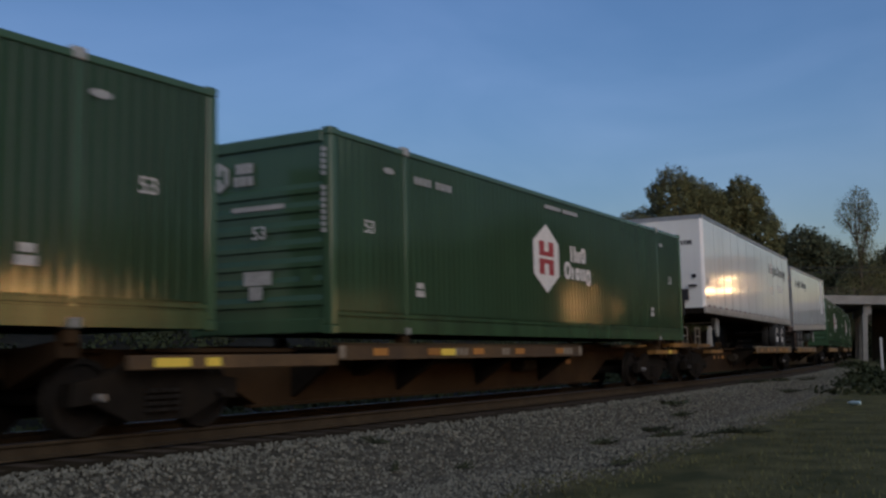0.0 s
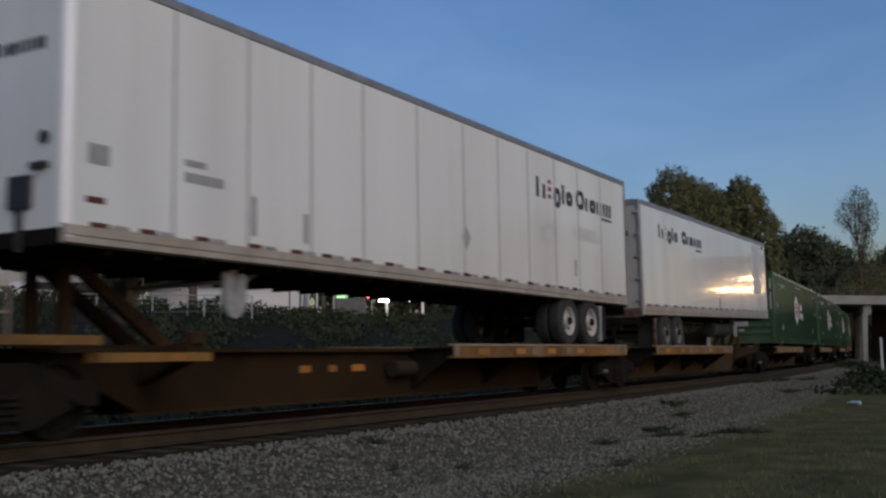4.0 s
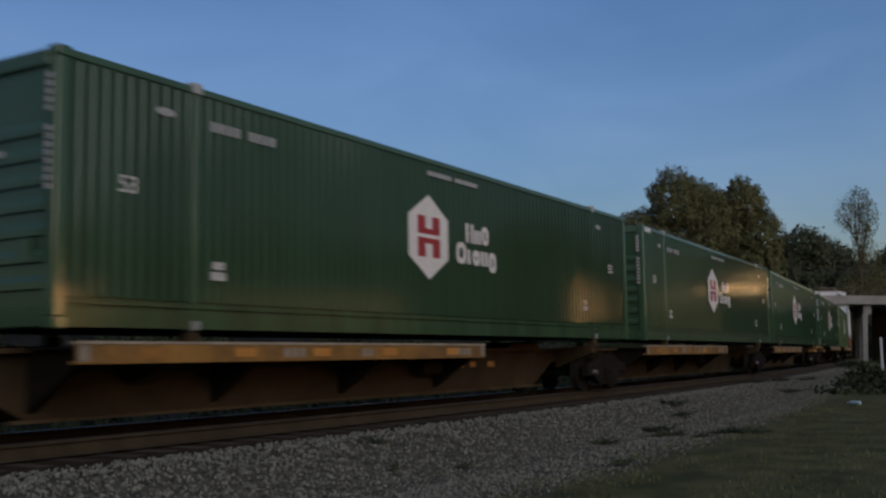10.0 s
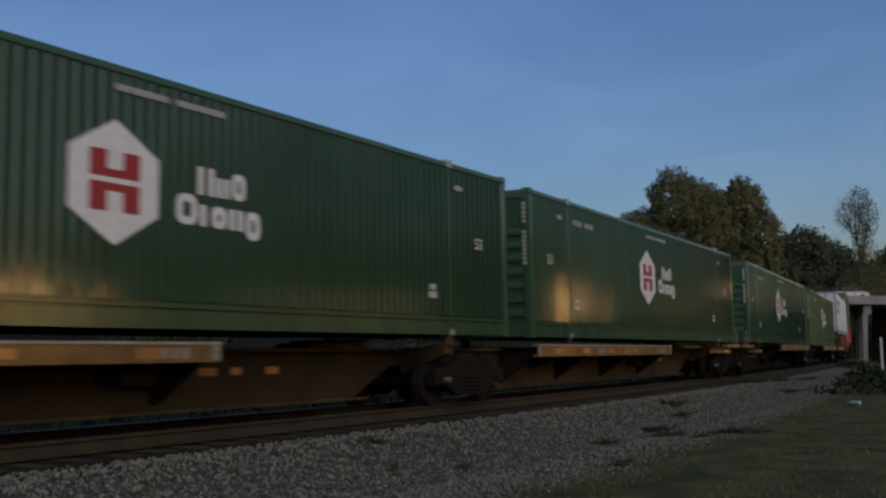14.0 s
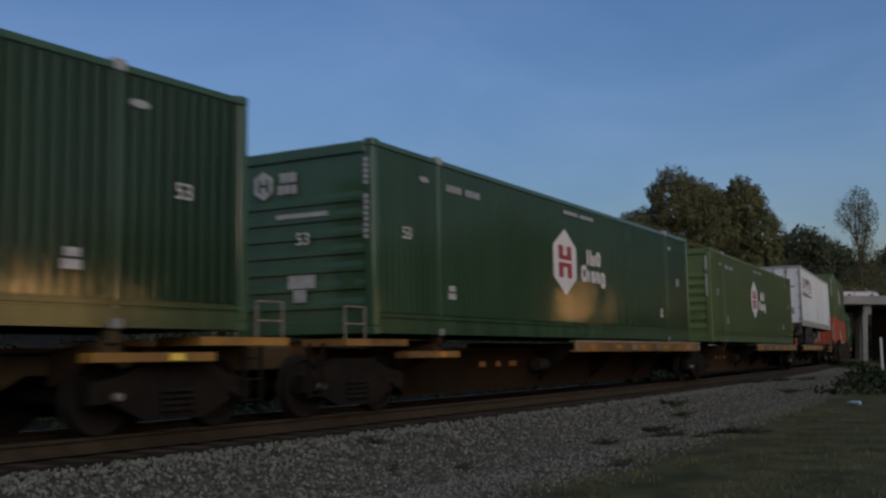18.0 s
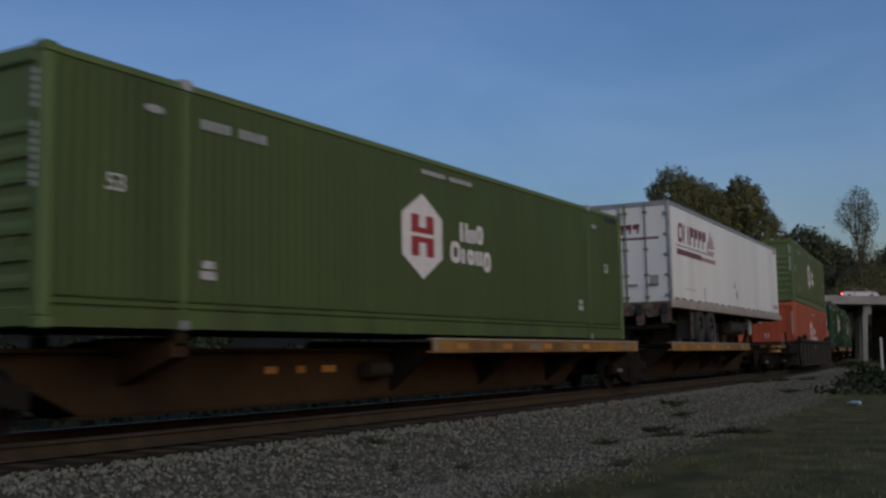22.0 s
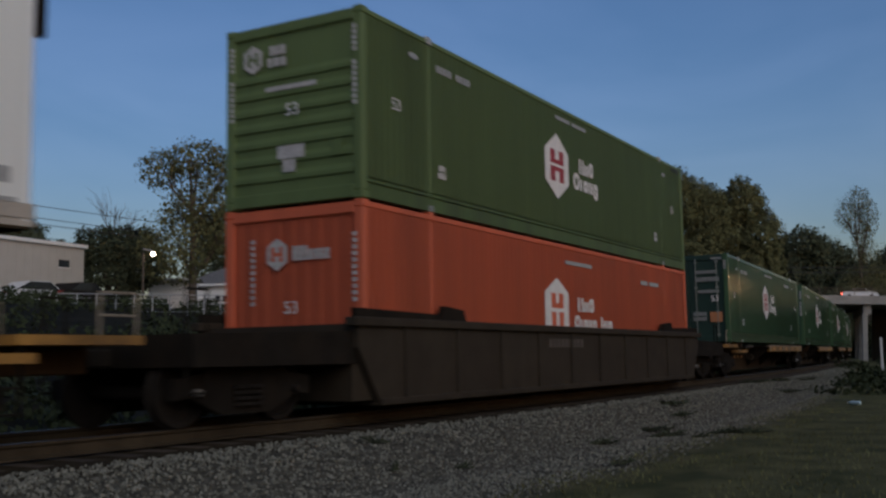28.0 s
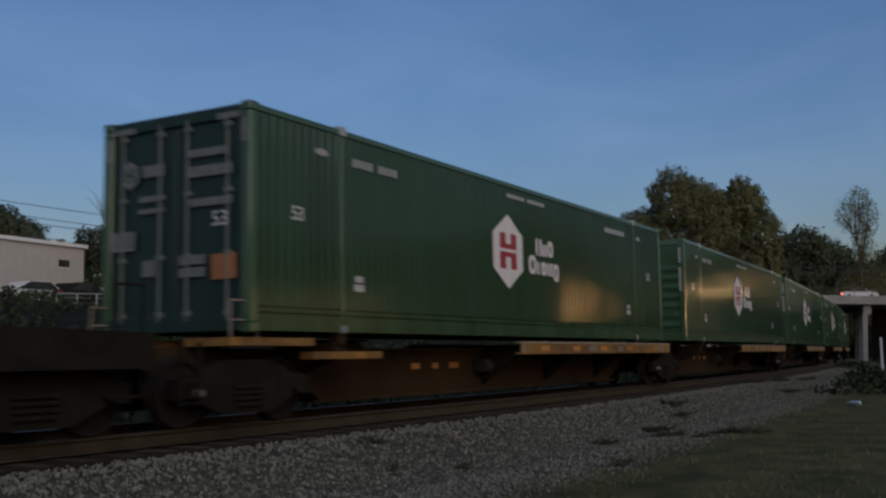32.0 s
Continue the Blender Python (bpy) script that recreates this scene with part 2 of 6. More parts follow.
def ground_material():
    """Ballast near the track, rust-stained between the rails, rough grass beyond."""
    m = bpy.data.materials.new("ground_cover")
    m.use_nodes = True
    nt = m.node_tree
    L = nt.links.new
    b = nt.nodes["Principled BSDF"]
    b.inputs["Roughness"].default_value = 0.92
    b.inputs["Specular IOR Level"].default_value = 0.1
    tc = nt.nodes.new("ShaderNodeTexCoord")
    sub = nt.nodes.new("ShaderNodeVectorMath")
    sub.operation = "MULTIPLY_ADD"
    sub.inputs[1].default_value, sub.inputs[2].default_value = (1, 1, 0), (0, -(NEAR + RAD), 0)
    L(tc.outputs["Object"], sub.inputs[0])
    ln = nt.nodes.new("ShaderNodeVectorMath")
    ln.operation = "LENGTH"
    L(sub.outputs[0], ln.inputs[0])
    off = nt.nodes.new("ShaderNodeMath")
    off.operation = "SUBTRACT"
    off.inputs[1].default_value = RAD
    L(ln.outputs["Value"], off.inputs[0])
    ab = nt.nodes.new("ShaderNodeMath")
    ab.operation = "ABSOLUTE"
    L(off.outputs[0], ab.inputs[0])

    def noise_tex(scale, detail):
        n = nt.nodes.new("ShaderNodeTexNoise")
        n.inputs["Scale"].default_value, n.inputs["Detail"].default_value = scale, detail
        L(tc.outputs["Object"], n.inputs["Vector"])
        return n.outputs[0]

    # the ballast shoulder narrows along the line
    sep = nt.nodes.new("ShaderNodeSeparateXYZ")
    L(tc.outputs["Object"], sep.inputs[0])
    taper = nt.nodes.new("ShaderNodeMapRange")
    taper.inputs[1].default_value, taper.inputs[2].default_value = 12.0, 64.0
    taper.inputs[3].default_value, taper.inputs[4].default_value = 0.0, 1.9
    L(sep.outputs[0], taper.inputs[0])
    shoulder = nt.nodes.new("ShaderNodeMath")
    L(ab.outputs[0], shoulder.inputs[0])
    L(taper.outputs[0], shoulder.inputs[1])

    def zone(lo, hi, wobble, scale, width):
        w = nt.nodes.new("ShaderNodeMath")
        w.operation = "MULTIPLY_ADD"
        w.inputs[1].default_value = wobble
        L(noise_tex(scale, 5), w.inputs[0])
        L(width.outputs[0], w.inputs[2])
        r = nt.nodes.new("ShaderNodeMapRange")
        r.inputs[1].default_value, r.inputs[2].default_value = lo + wobble / 2, hi + wobble / 2
        L(w.outputs[0], r.inputs[0])
        return r.outputs[0]

    def two(a, b2, scale, detail=5):
        r = nt.nodes.new("ShaderNodeMapRange")
        r.inputs[1].default_value, r.inputs[2].default_value = 0.35, 0.65
        L(noise_tex(scale, detail), r.inputs[0])
        x = nt.nodes.new("ShaderNodeMix")
        x.data_type = "RGBA"
        L(r.outputs[0], x.inputs[0])
        x.inputs[6].default_value, x.inputs[7].default_value = (*a, 1), (*b2, 1)
        return x.outputs[2]

    def mix(f, a, b2):
        x = nt.nodes.new("ShaderNodeMix")
        x.data_type = "RGBA"
        L(f, x.inputs[0])
        L(a, x.inputs[6])
        L(b2, x.inputs[7])
        return x.outputs[2]
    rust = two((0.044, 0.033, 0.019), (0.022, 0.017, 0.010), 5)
    gravel = two((0.105, 0.100, 0.080), (0.042, 0.040, 0.032), 11)
    grass = two((0.115, 0.110, 0.050), (0.048, 0.054, 0.022), 1.3)
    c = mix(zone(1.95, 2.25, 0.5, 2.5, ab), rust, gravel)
    c = mix(zone(4.3, 5.4, 1.6, 0.9, shoulder), c, grass)
    # ground beyond the track painted near black, for the shade seen under the cars
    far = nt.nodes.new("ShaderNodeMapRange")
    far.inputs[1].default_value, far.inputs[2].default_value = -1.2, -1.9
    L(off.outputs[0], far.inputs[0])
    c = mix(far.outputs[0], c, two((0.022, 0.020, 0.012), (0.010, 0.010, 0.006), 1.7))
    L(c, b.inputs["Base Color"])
    bp = nt.nodes.new("ShaderNodeBump")
    bp.inputs["Strength"].default_value, bp.inputs["Distance"].default_value = 0.7, 0.05
    L(noise_tex(16, 4), bp.inputs["Height"])
    L(bp.outputs[0], b.inputs["Normal"])
    return m


GROUND = ground_material()

# ---- building blocks ----


def box(bm, x0, x1, y0, y1, z0, z1, bevel=0.0):
    v = [bm.verts.new((x, y, z)) for x in (x0, x1) for y in (y0, y1) for z in (z0, z1)]
    f = [bm.faces.new([v[i] for i in q]) for q in
         ((0, 1, 3, 2), (4, 6, 7, 5), (0, 4, 5, 1), (2, 3, 7, 6), (0, 2, 6, 4), (1, 5, 7, 3))]
    if bevel:
        bmesh.ops.bevel(bm, geom=list({e for q in f for e in q.edges}), offset=bevel, segments=1, affect="EDGES")
    return bm


def prism(bm, outline, axis, lo, hi):
    """Extrude an outline of pairs along x, y or z."""
    def at(p, k):
        return {"x": (k, p[0], p[1]), "y": (p[0], k, p[1]), "z": (p[0], p[1], k)}[axis]
    a = [bm.verts.new(at(p, lo)) for p in outline]
    b = [bm.verts.new(at(p, hi)) for p in outline]
    n = len(outline)
    bm.faces.new(a)
    bm.faces.new(b[::-1])
    for i in range(n):
        bm.faces.new((a[i], b[i], b[(i + 1) % n], a[(i + 1) % n]))
    return bm


def rod(bm, p, q, r, r2=None, n=12, caps=True):
    p, q = Vector(p), Vector(q)
    r2 = r if r2 is None else r2
    d = (q - p).normalized()
    u = d.cross(Vector((0, 0, 1)) if abs(d.z) < 0.9 else Vector((1, 0, 0))).normalized()
    w = d.cross(u)
    a = [bm.verts.new(p + (u * math.cos(t) + w * math.sin(t)) * r) for t in (2 * math.pi * i / n for i in range(n))]
    b = [bm.verts.new(q + (u * math.cos(t) + w * math.sin(t)) * r2) for t in (2 * math.pi * i / n for i in range(n))]
    for i in range(n):
        bm.faces.new((a[i], a[(i + 1) % n], b[(i + 1) % n], b[i]))
    if caps:
        bm.faces.new(a[::-1])
        bm.faces.new(b)
    return bm


def lathe(bm, outline, c, n=20, caps=True):
    """Turn an outline of (radius, y) pairs about an axle along y through c."""
    c = Vector(c)
    rings = [[bm.verts.new(c + Vector((r * math.cos(2 * math.pi * i / n), y, r * math.sin(2 * math.pi * i / n)))) for i in range(n)]
             for r, y in outline]
    for a, b in zip(rings, rings[1:]):
        for i in range(n):
            bm.faces.new((a[i], a[(i + 1) % n], b[(i + 1) % n], b[i]))
    if caps:
        bm.faces.new(rings[0])
        bm.faces.new(rings[-1])
    return bm


def mesh_of(name, bm, material):
    bmesh.ops.recalc_face_normals(bm, faces=bm.faces)
    me = bpy.data.meshes.new(name)
    bm.to_mesh(me)
    bm.free()
    me.materials.append(material)
    return me


def part(name, bm, material, parent, label=""):
    ob = new(name, mesh_of(name, bm, material))
    ob.parent = parent
    return tagged(ob, label)


def thing(name, label, category, group="", m=None):
    ob = new(name)
    if m is not None:
        ob.matrix_basis = m
    return tagged(ob, label, category, group)


def solid(name, bm, material, label="", category="", group="", kind=""):
    return tagged(new(name, mesh_of(name, bm, material)), label, category, group, kind)


def B():
    return bmesh.new()


def share(name, me, parent, x=0.0, y=0.0, z=0.0, rz=0.0, label=""):
    """Another part on a mesh that is already there."""
    ob = new(name, me)
    ob.parent = parent
    ob.matrix_basis = pose(x, y, z, 0, 0, rz)
    return tagged(ob, label)


def glyphs(text, size):
    """The outline of a few characters, flat, as a mesh in x and z, centred."""
    cu = bpy.data.curves.new("marking", "FONT")
    cu.body, cu.size, cu.extrude = text, size, 0.002
    cu.align_x, cu.align_y = "CENTER", "CENTER"
    ob = new("marking", cu)
    dg = bpy.context.evaluated_depsgraph_get()
    me = bpy.data.meshes.new_from_object(ob.evaluated_get(dg))
    bpy.data.objects.remove(ob)
    me.transform(Matrix.Rotation(radians(90), 4, "X"))
    return me


# Lettering stands as plain shapes: kind -> (width of its cell, foot, head, form)
SHAPES = {"t": (0.42, 0, 1, "bar"), "T": (0.80, 0, 1, "post"), "l": (0.70, 0, 1, "lead"), "r": (0.48, 0, 0.72, "bar"), "h": (0.86, 0, 1, "pair"), "n": (0.74, 0, 0.72, "pair"),
          "w": (1.05, 0, 0.72, "three"), "o": (0.78, -0.02, 0.74, "ring"), "O": (0.98, -0.02, 1.02, "ring"), "f": (0.80, 0, 1, "flag"), "b": (0.80, 0, 1, "ring"), "p": (0.80, -0.28, 0.74, "ring"),
          " ": (0.62, 0, 0, ""), ".": (0.55, 0, 0, "")}


def shape(bm, y, x0, x1, z0, z1, form, stroke, end=False):
    """One plain shape of lettering: a bar, a few bars or a rounded ring, 3 mm proud."""
    axis = "x" if end else "y"

    def bar(a, b):
        prism(bm, [(a, z0), (b, z0), (b, z1), (a, z1)], axis, y, y + 0.003)
    w = x1 - x0
    if form in ("bar", "lead"):
        bar(x0, x0 + min(w, stroke))
    elif form == "post":
        bar((x0 + x1 - stroke) / 2, (x0 + x1 + stroke) / 2)
    elif form == "flag":
        m = z0 + 0.46 * (z1 - z0)
        prism(bm, [(x0, z0), (x0 + stroke, z0), (x0 + stroke, m), (x1 - stroke * 0.4, m), (x1, m + stroke * 0.5), (x1, z1 - stroke * 0.5), (x1 - stroke * 0.4, z1), (x0, z1)], axis, y, y + 0.003)
    elif form == "pair":
        bar(x0, x0 + stroke), bar(x1 - stroke, x1)
    elif form == "three":
        for k in range(3):
            bar(x0 + k * (w - stroke * 0.8) / 2, x0 + k * (w - stroke * 0.8) / 2 + stroke * 0.8)
    else:
        cx, cz, n = (x0 + x1) / 2, (z0 + z1) / 2, 20
        loops = []
        for face in (y, y + 0.003):
            for cut in (0.0, stroke):
                pts = []
                for i in range(n):
                    q = 2 * math.pi * (i + 0.5) / n
                    u, v = math.cos(q), math.sin(q)
                    u, v = math.copysign(abs(u) ** 0.7, u) * (w / 2 - cut), math.copysign(abs(v) ** 0.7, v) * ((z1 - z0) / 2 - cut * 0.9)
                    pts.append(bm.verts.new((face, cx + u, cz + v) if end else (cx + u, face, cz + v)))
                loops.append(pts)
        for a, b in ((0, 1), (2, 3), (0, 2), (1, 3)):
            for i in range(n):
                j = (i + 1) % n
                bm.faces.new((loops[a][i], loops[a][j], loops[b][j], loops[b][i]))
    return bm


def word(c, y, x0, x1, z0, z1, kinds, material, label, slant=0.0, end=False, weight=0.25):
    """A word as plain shapes, one part each, from x0 to x1 (on an end wall from y = x0 to x1)."""
    unit = (x1 - x0) / sum(SHAPES[k][0] for k in kinds)
    x, h = x0, z1 - z0
    for k in kinds:
        w, lo, hi, form = SHAPES[k]
        if form:
            bm = shape(B(), y, *sorted((x + 0.06 * unit, x + (w - 0.06) * unit)), z0 + lo * h, z0 + hi * h, form, weight * abs(unit), end)
            for v in bm.verts:
                if end:
                    v.co.y -= slant * (v.co.z - z0) / h
                else:
                    v.co.x += slant * (v.co.z - z0) / h
            part("letter_block", bm, material, c, label)
        x += w * unit


def plate(bm, y, x0, x1, z0, z1, end=False):
    return box(bm, y, y + 0.004, x0, x1, z0, z1) if end else box(bm, x0, x1, y, y + 0.004, z0, z1)

# ---- the track's line and the train's way along it ----


def ring(s, off=0.0, z=0.0):
    """A point on the near curve's full circle, s metres round it and off metres inside it."""
    a = s / RAD
    return Vector(((RAD - off) * math.sin(a), NEAR + RAD - (RAD - off) * math.cos(a), z))


TURN = EASE / RAD
FAR_MIDDLE = ring(EASE) + Vector((-math.sin(TURN), math.cos(TURN), 0)) * RAD_FAR


def along(s, off=0.0, z=0.0):
    """The point s metres along the track and off metres beyond it, seen from the camera."""
    if s <= EASE:
        return ring(s, off, z)
    a = TURN + (s - EASE) / RAD_FAR
    return Vector((FAR_MIDDLE.x + (RAD_FAR - off) * math.sin(a), FAR_MIDDLE.y - (RAD_FAR - off) * math.cos(a), z))


def track_place(x, y):
    """How far along the track a point lies, and how far beyond it."""
    p = Vector((x, y, 0)) - ring(EASE)
    if p.x * math.cos(TURN) + p.y * math.sin(TURN) > 0 and -p.x * math.sin(TURN) + p.y * math.cos(TURN) < RAD:
        dx, dy = x - FAR_MIDDLE.x, FAR_MIDDLE.y - y
        return EASE + RAD_FAR * (math.atan2(dx, dy) - TURN), RAD_FAR - math.hypot(dx, dy)
    return RAD * math.atan2(x, NEAR + RAD - y), RAD - math.hypot(x, NEAR + RAD - y)


def rolled(t):
    """Metres that the train has rolled towards the camera after t seconds."""
    return 5.81647 * t + 0.0000766 * t ** 2 + 0.00060940 * t ** 3 - 0.0000143 * t ** 4


def riding(a, b, t):
    """The pose of a body that rests on the track at a and b (metres along at the start), at t seconds."""
    p, q = along(a - rolled(t)), along(b - rolled(t))
    return Matrix.Translation((p + q) / 2) @ Matrix.Rotation(math.atan2(q.y - p.y, q.x - p.x), 4, "Z")


TIMES = [i * 0.5 for i in range(int(SECONDS * 2) + 1)]
CARRIED = []      # (thing, a, b, its place on the body)
SPINNING = []     # wheelsets


def carry(ob, a, b, local=None):
    CARRIED.append((ob, a, b, local or Matrix()))
    return ob


# ---- containers: 53 feet, 16.15 x 2.59 x 2.90 m; -x is the leading end, -y the camera's side ----
CL, CW, CH = 8.075, 1.295, 2.896
FIFTY_THREE = glyphs("53", 0.27)
FIFTY_THREE.materials.append(DECAL)


def corrugated(x0, x1, y, z0, z1, inward, pitch=0.172, depth=0.025):
    bm = B()
    n = max(1, round((x1 - x0) / pitch))
    p = (x1 - x0) / n
    pts = []
    for i in range(n):
        for f, dd in ((0.0, 0), (0.34, 0), (0.5, 1), (0.84, 1)):
            pts.append((x0 + (i + f) * p, y + inward * depth * dd))
    pts.append((x1, y))
    lo = [bm.verts.new((a, b, z0)) for a, b in pts]
    hi = [bm.verts.new((a, b, z1)) for a, b in pts]
    for i in range(len(pts) - 1):
        bm.faces.new((lo[i], lo[i + 1], hi[i + 1], hi[i]))
    bmesh.ops.solidify(bm, geom=bm.faces[:], thickness=0.004)
    return bm


def container(paint, label, style="ribs", marks="hexagon"):
    c = thing("shipping_container", label, "container", "containers on the train")
    for s in (-1, 1):
        y = s * CW
        part("side_panel", corrugated(-CL + 0.14, CL - 0.14, s * (CW - 0.016), 0.335, 2.80, -s, depth={LIME: 0.005, ORANGE: 0.004}.get(paint, 0.016)), paint, c)
        part("bottom_rail", prism(B(), [(y, 0.02), (y, 0.222), (y - s * 0.035, 0.228), (y - s * 0.035, 0.25), (y - s * 0.004, 0.256), (y - s * 0.004, 0.305), (y - s * 0.05, 0.312), (y - s * 0.05, 0.345), (y - s * 0.10, 0.345), (y - s * 0.10, 0.02)],
                                  "x", -CL + 0.12, CL - 0.12), {GREEN: RAILGREEN, LIME: RAILLIME}.get(paint, paint), c)
        part("top_rail", box(B(), -CL + 0.12, CL - 0.12, min(y, y - s * 0.09), max(y, y - s * 0.09), 2.78, 2.87, 0.012), paint, c)
        for e in (-1, 1):
            x = e * CL
            part("corner_post", box(B(), min(x, x - e * 0.15), max(x, x - e * 0.15), min(y, y - s * 0.16), max(y, y - s * 0.16), 0.12, 2.78, 0.015), paint, c)
            x = e * 6.095
            part("middle_post", box(B(), x - 0.035, x + 0.035, min(y - s * 0.015, y - s * 0.07), max(y - s * 0.015, y - s * 0.07), 0.12, 2.78, 0.006), paint, c)
            for z0, z1 in ((0.0, 0.12), (2.78, 2.896)):
                x = e * (CL - 0.089)
                part("corner_fitting", box(B(), x - 0.092, x + 0.092, s * (CW - 0.08) - 0.084, s * (CW - 0.08) + 0.084, z0, z1, 0.015), paint, c)
                x = e * 6.095
                part("corner_fitting", box(B(), x - 0.09, x + 0.09, s * (CW - 0.08) - 0.088, s * (CW - 0.08) + 0.088, z0, z1 + (0.02 if z0 else 0), 0.015),
                     (PALE if z0 else DIMMARK) if marks == "hexagon" else paint, c, "pale worn middle fitting")
    part("roof", box(B(), -CL + 0.1, CL - 0.1, -CW + 0.06, CW - 0.06, 2.84, 2.868), paint, c)
    part("floor", box(B(), -CL + 0.1, CL - 0.1, -CW + 0.09, CW - 0.09, 0.06, 0.16), DARKSTEEL, c)
    for e in (-1, 1):
        x = e * CL
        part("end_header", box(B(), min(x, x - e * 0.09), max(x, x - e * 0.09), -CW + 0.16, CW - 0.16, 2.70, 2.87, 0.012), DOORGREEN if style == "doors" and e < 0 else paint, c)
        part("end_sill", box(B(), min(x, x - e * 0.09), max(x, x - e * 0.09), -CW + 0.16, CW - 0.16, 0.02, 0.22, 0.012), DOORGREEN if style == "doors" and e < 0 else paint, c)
    # the leading end: a ribbed wall, a pleated wall or a pair of doors
    for e, kind in ((-1, style), (1, "ribs" if style == "doors" else "doors")):
        x = e * (CL - 0.05)
        if kind == "ribs":
            bm = B()
            box(bm, min(x, x - e * 0.03), max(x, x - e * 0.03), -CW + 0.15, CW - 0.15, 0.2, 2.72)
            part("front_wall", bm, paint, c)
            for z in (0.42, 0.69, 0.96, 1.22, 1.48, 1.74, 2.0):
                part("rib", prism(B(), [(x + e * 0.04, z - 0.015), (x + e * 0.04, z + 0.05), (x, z + 0.13), (x, z - 0.03)], "y", -CW + 0.17, CW - 0.17), paint, c)
        elif kind == "pleats":
            bm = corrugated(-CW + 0.15, CW - 0.15, -0.0, 0.2, 2.72, 1, 0.26, 0.006)
            bmesh.ops.transform(bm, matrix=Matrix.Translation((x, 0, 0)) @ Matrix.Rotation(radians(90), 4, "Z"), verts=bm.verts)
            part("front_wall", bm, paint, c)
        else:
            for s in (-1, 1):
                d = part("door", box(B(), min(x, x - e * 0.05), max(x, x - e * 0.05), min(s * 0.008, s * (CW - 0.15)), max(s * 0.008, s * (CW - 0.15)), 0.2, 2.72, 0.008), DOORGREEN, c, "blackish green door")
                for y in (0.24, 0.92):
                    bm = B()
                    rod(bm, (x + e * 0.045, s * y, 0.16), (x + e * 0.045, s * y, 2.76), 0.018, n=8)
                    for z in (0.26, 1.0, 1.8, 2.64):
                        box(bm, min(x, x + e * 0.06), max(x, x + e * 0.06), s * y - 0.05, s * y + 0.05, z - 0.03, z + 0.03)
                    part("lock_rod", bm, RODGREY, d, "grey lock rod")
                for z in (0.45, 1.05, 1.65, 2.3):
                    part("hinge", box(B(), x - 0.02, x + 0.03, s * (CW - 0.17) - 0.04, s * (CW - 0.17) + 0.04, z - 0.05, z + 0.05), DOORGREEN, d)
    y, xe = -CW - 0.003, -CL - 0.004
    if marks == "hexagon":
        hexagon = [(-0.88, 2.26), (-0.27, 1.90), (-0.27, 1.25), (-0.88, 0.89), (-1.49, 1.25), (-1.49, 1.90)]
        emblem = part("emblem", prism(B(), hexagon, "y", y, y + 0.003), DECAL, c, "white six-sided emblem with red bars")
        for x0, x1, z0, z1 in ((-1.22, -0.99, 1.62, 1.91), (-0.77, -0.54, 1.62, 1.91), (-0.99, -0.77, 1.62, 1.71),
                               (-1.22, -0.99, 1.25, 1.56), (-0.77, -0.54, 1.25, 1.56), (-0.99, -0.77, 1.47, 1.56)):
            part("red_bar", plate(B(), y - 0.004, x0, x1, z0, z1), REDFILM, emblem, "dark red bar")
        word(c, y, 0.32, 1.18, 1.60, 1.93, "hnb", DECAL, "white block lettering")
        word(c, y, -0.02, 1.45, 1.23, 1.58, "Oronp", DECAL, "white block lettering")
    elif marks == "house":
        peak = [(-1.05, 2.16), (-0.48, 1.86), (-0.48, 0.95), (-1.68, 0.95), (-1.68, 1.86)]
        emblem = part("emblem", prism(B(), peak, "y", y, y + 0.003), DECAL, c, "white peaked emblem with orange bars")
        for x0, x1, z0, z1 in ((-1.36, -1.14, 1.54, 1.84), (-0.98, -0.76, 1.54, 1.84), (-1.14, -0.98, 1.54, 1.64),
                               (-1.36, -1.14, 1.05, 1.46), (-0.98, -0.76, 1.05, 1.46)):
            part("orange_bar", plate(B(), y - 0.004, x0, x1, z0, z1), paint, emblem)
        word(c, y, 0.02, 0.98, 1.50, 1.80, "hnb", DECAL, "white block lettering")
        word(c, y, -0.18, 1.12, 1.14, 1.42, "Oronp", DECAL, "white block lettering")
        word(c, y, 1.35, 2.1, 1.14, 1.42, "tno", DECAL, "white block lettering")

    def small(bm, name="small_marking", material=PALE):
        part(name, bm, material, c, "pale small marking")
    if marks == "hexagon":
        for first_k in (0, 5):
            bm = B()
            for k in range(first_k, first_k + 4):
                plate(bm, y, -5.86 + k * 0.134, -5.76 + k * 0.134, 2.38, 2.50)
            small(bm)
        small(plate(B(), y, -0.90, -0.12, 2.585, 2.66)), small(plate(B(), y, 0.0, 0.78, 2.585, 2.66))
        for x0, x1 in ((-5.85, -5.60), (5.40, 5.64)):
            small(plate(B(), y, x0, x1, 0.60, 0.70), "notice", NOTICE), small(plate(B(), y, x0 + 0.03, x1 - 0.02, 0.73, 0.82), "notice", NOTICE)
        for x in (-6.6, 6.37):
            small(prism(B(), [(x + 0.15 * math.cos(q), 2.47 + 0.05 * math.sin(q)) for q in (k * math.pi / 5 for k in range(10))], "y", y, y + 0.003))
        if paint is LIME:
            for x in (7.1, 7.35, 7.6):
                part("vent", plate(B(), y - 0.004, x, x + 0.12, 2.66, 2.80), GREYFILM, c, "small dark vent slot")
        if style == "doors":
            small(plate(B(), y, 4.1, 5.4, 2.43, 2.54))
    else:
        small(plate(B(), y, -0.6, 0.9, 2.47, 2.55)), small(plate(B(), y, 4.2, 4.7, 2.30, 2.40)), small(plate(B(), y, 4.85, 5.6, 2.30, 2.40))
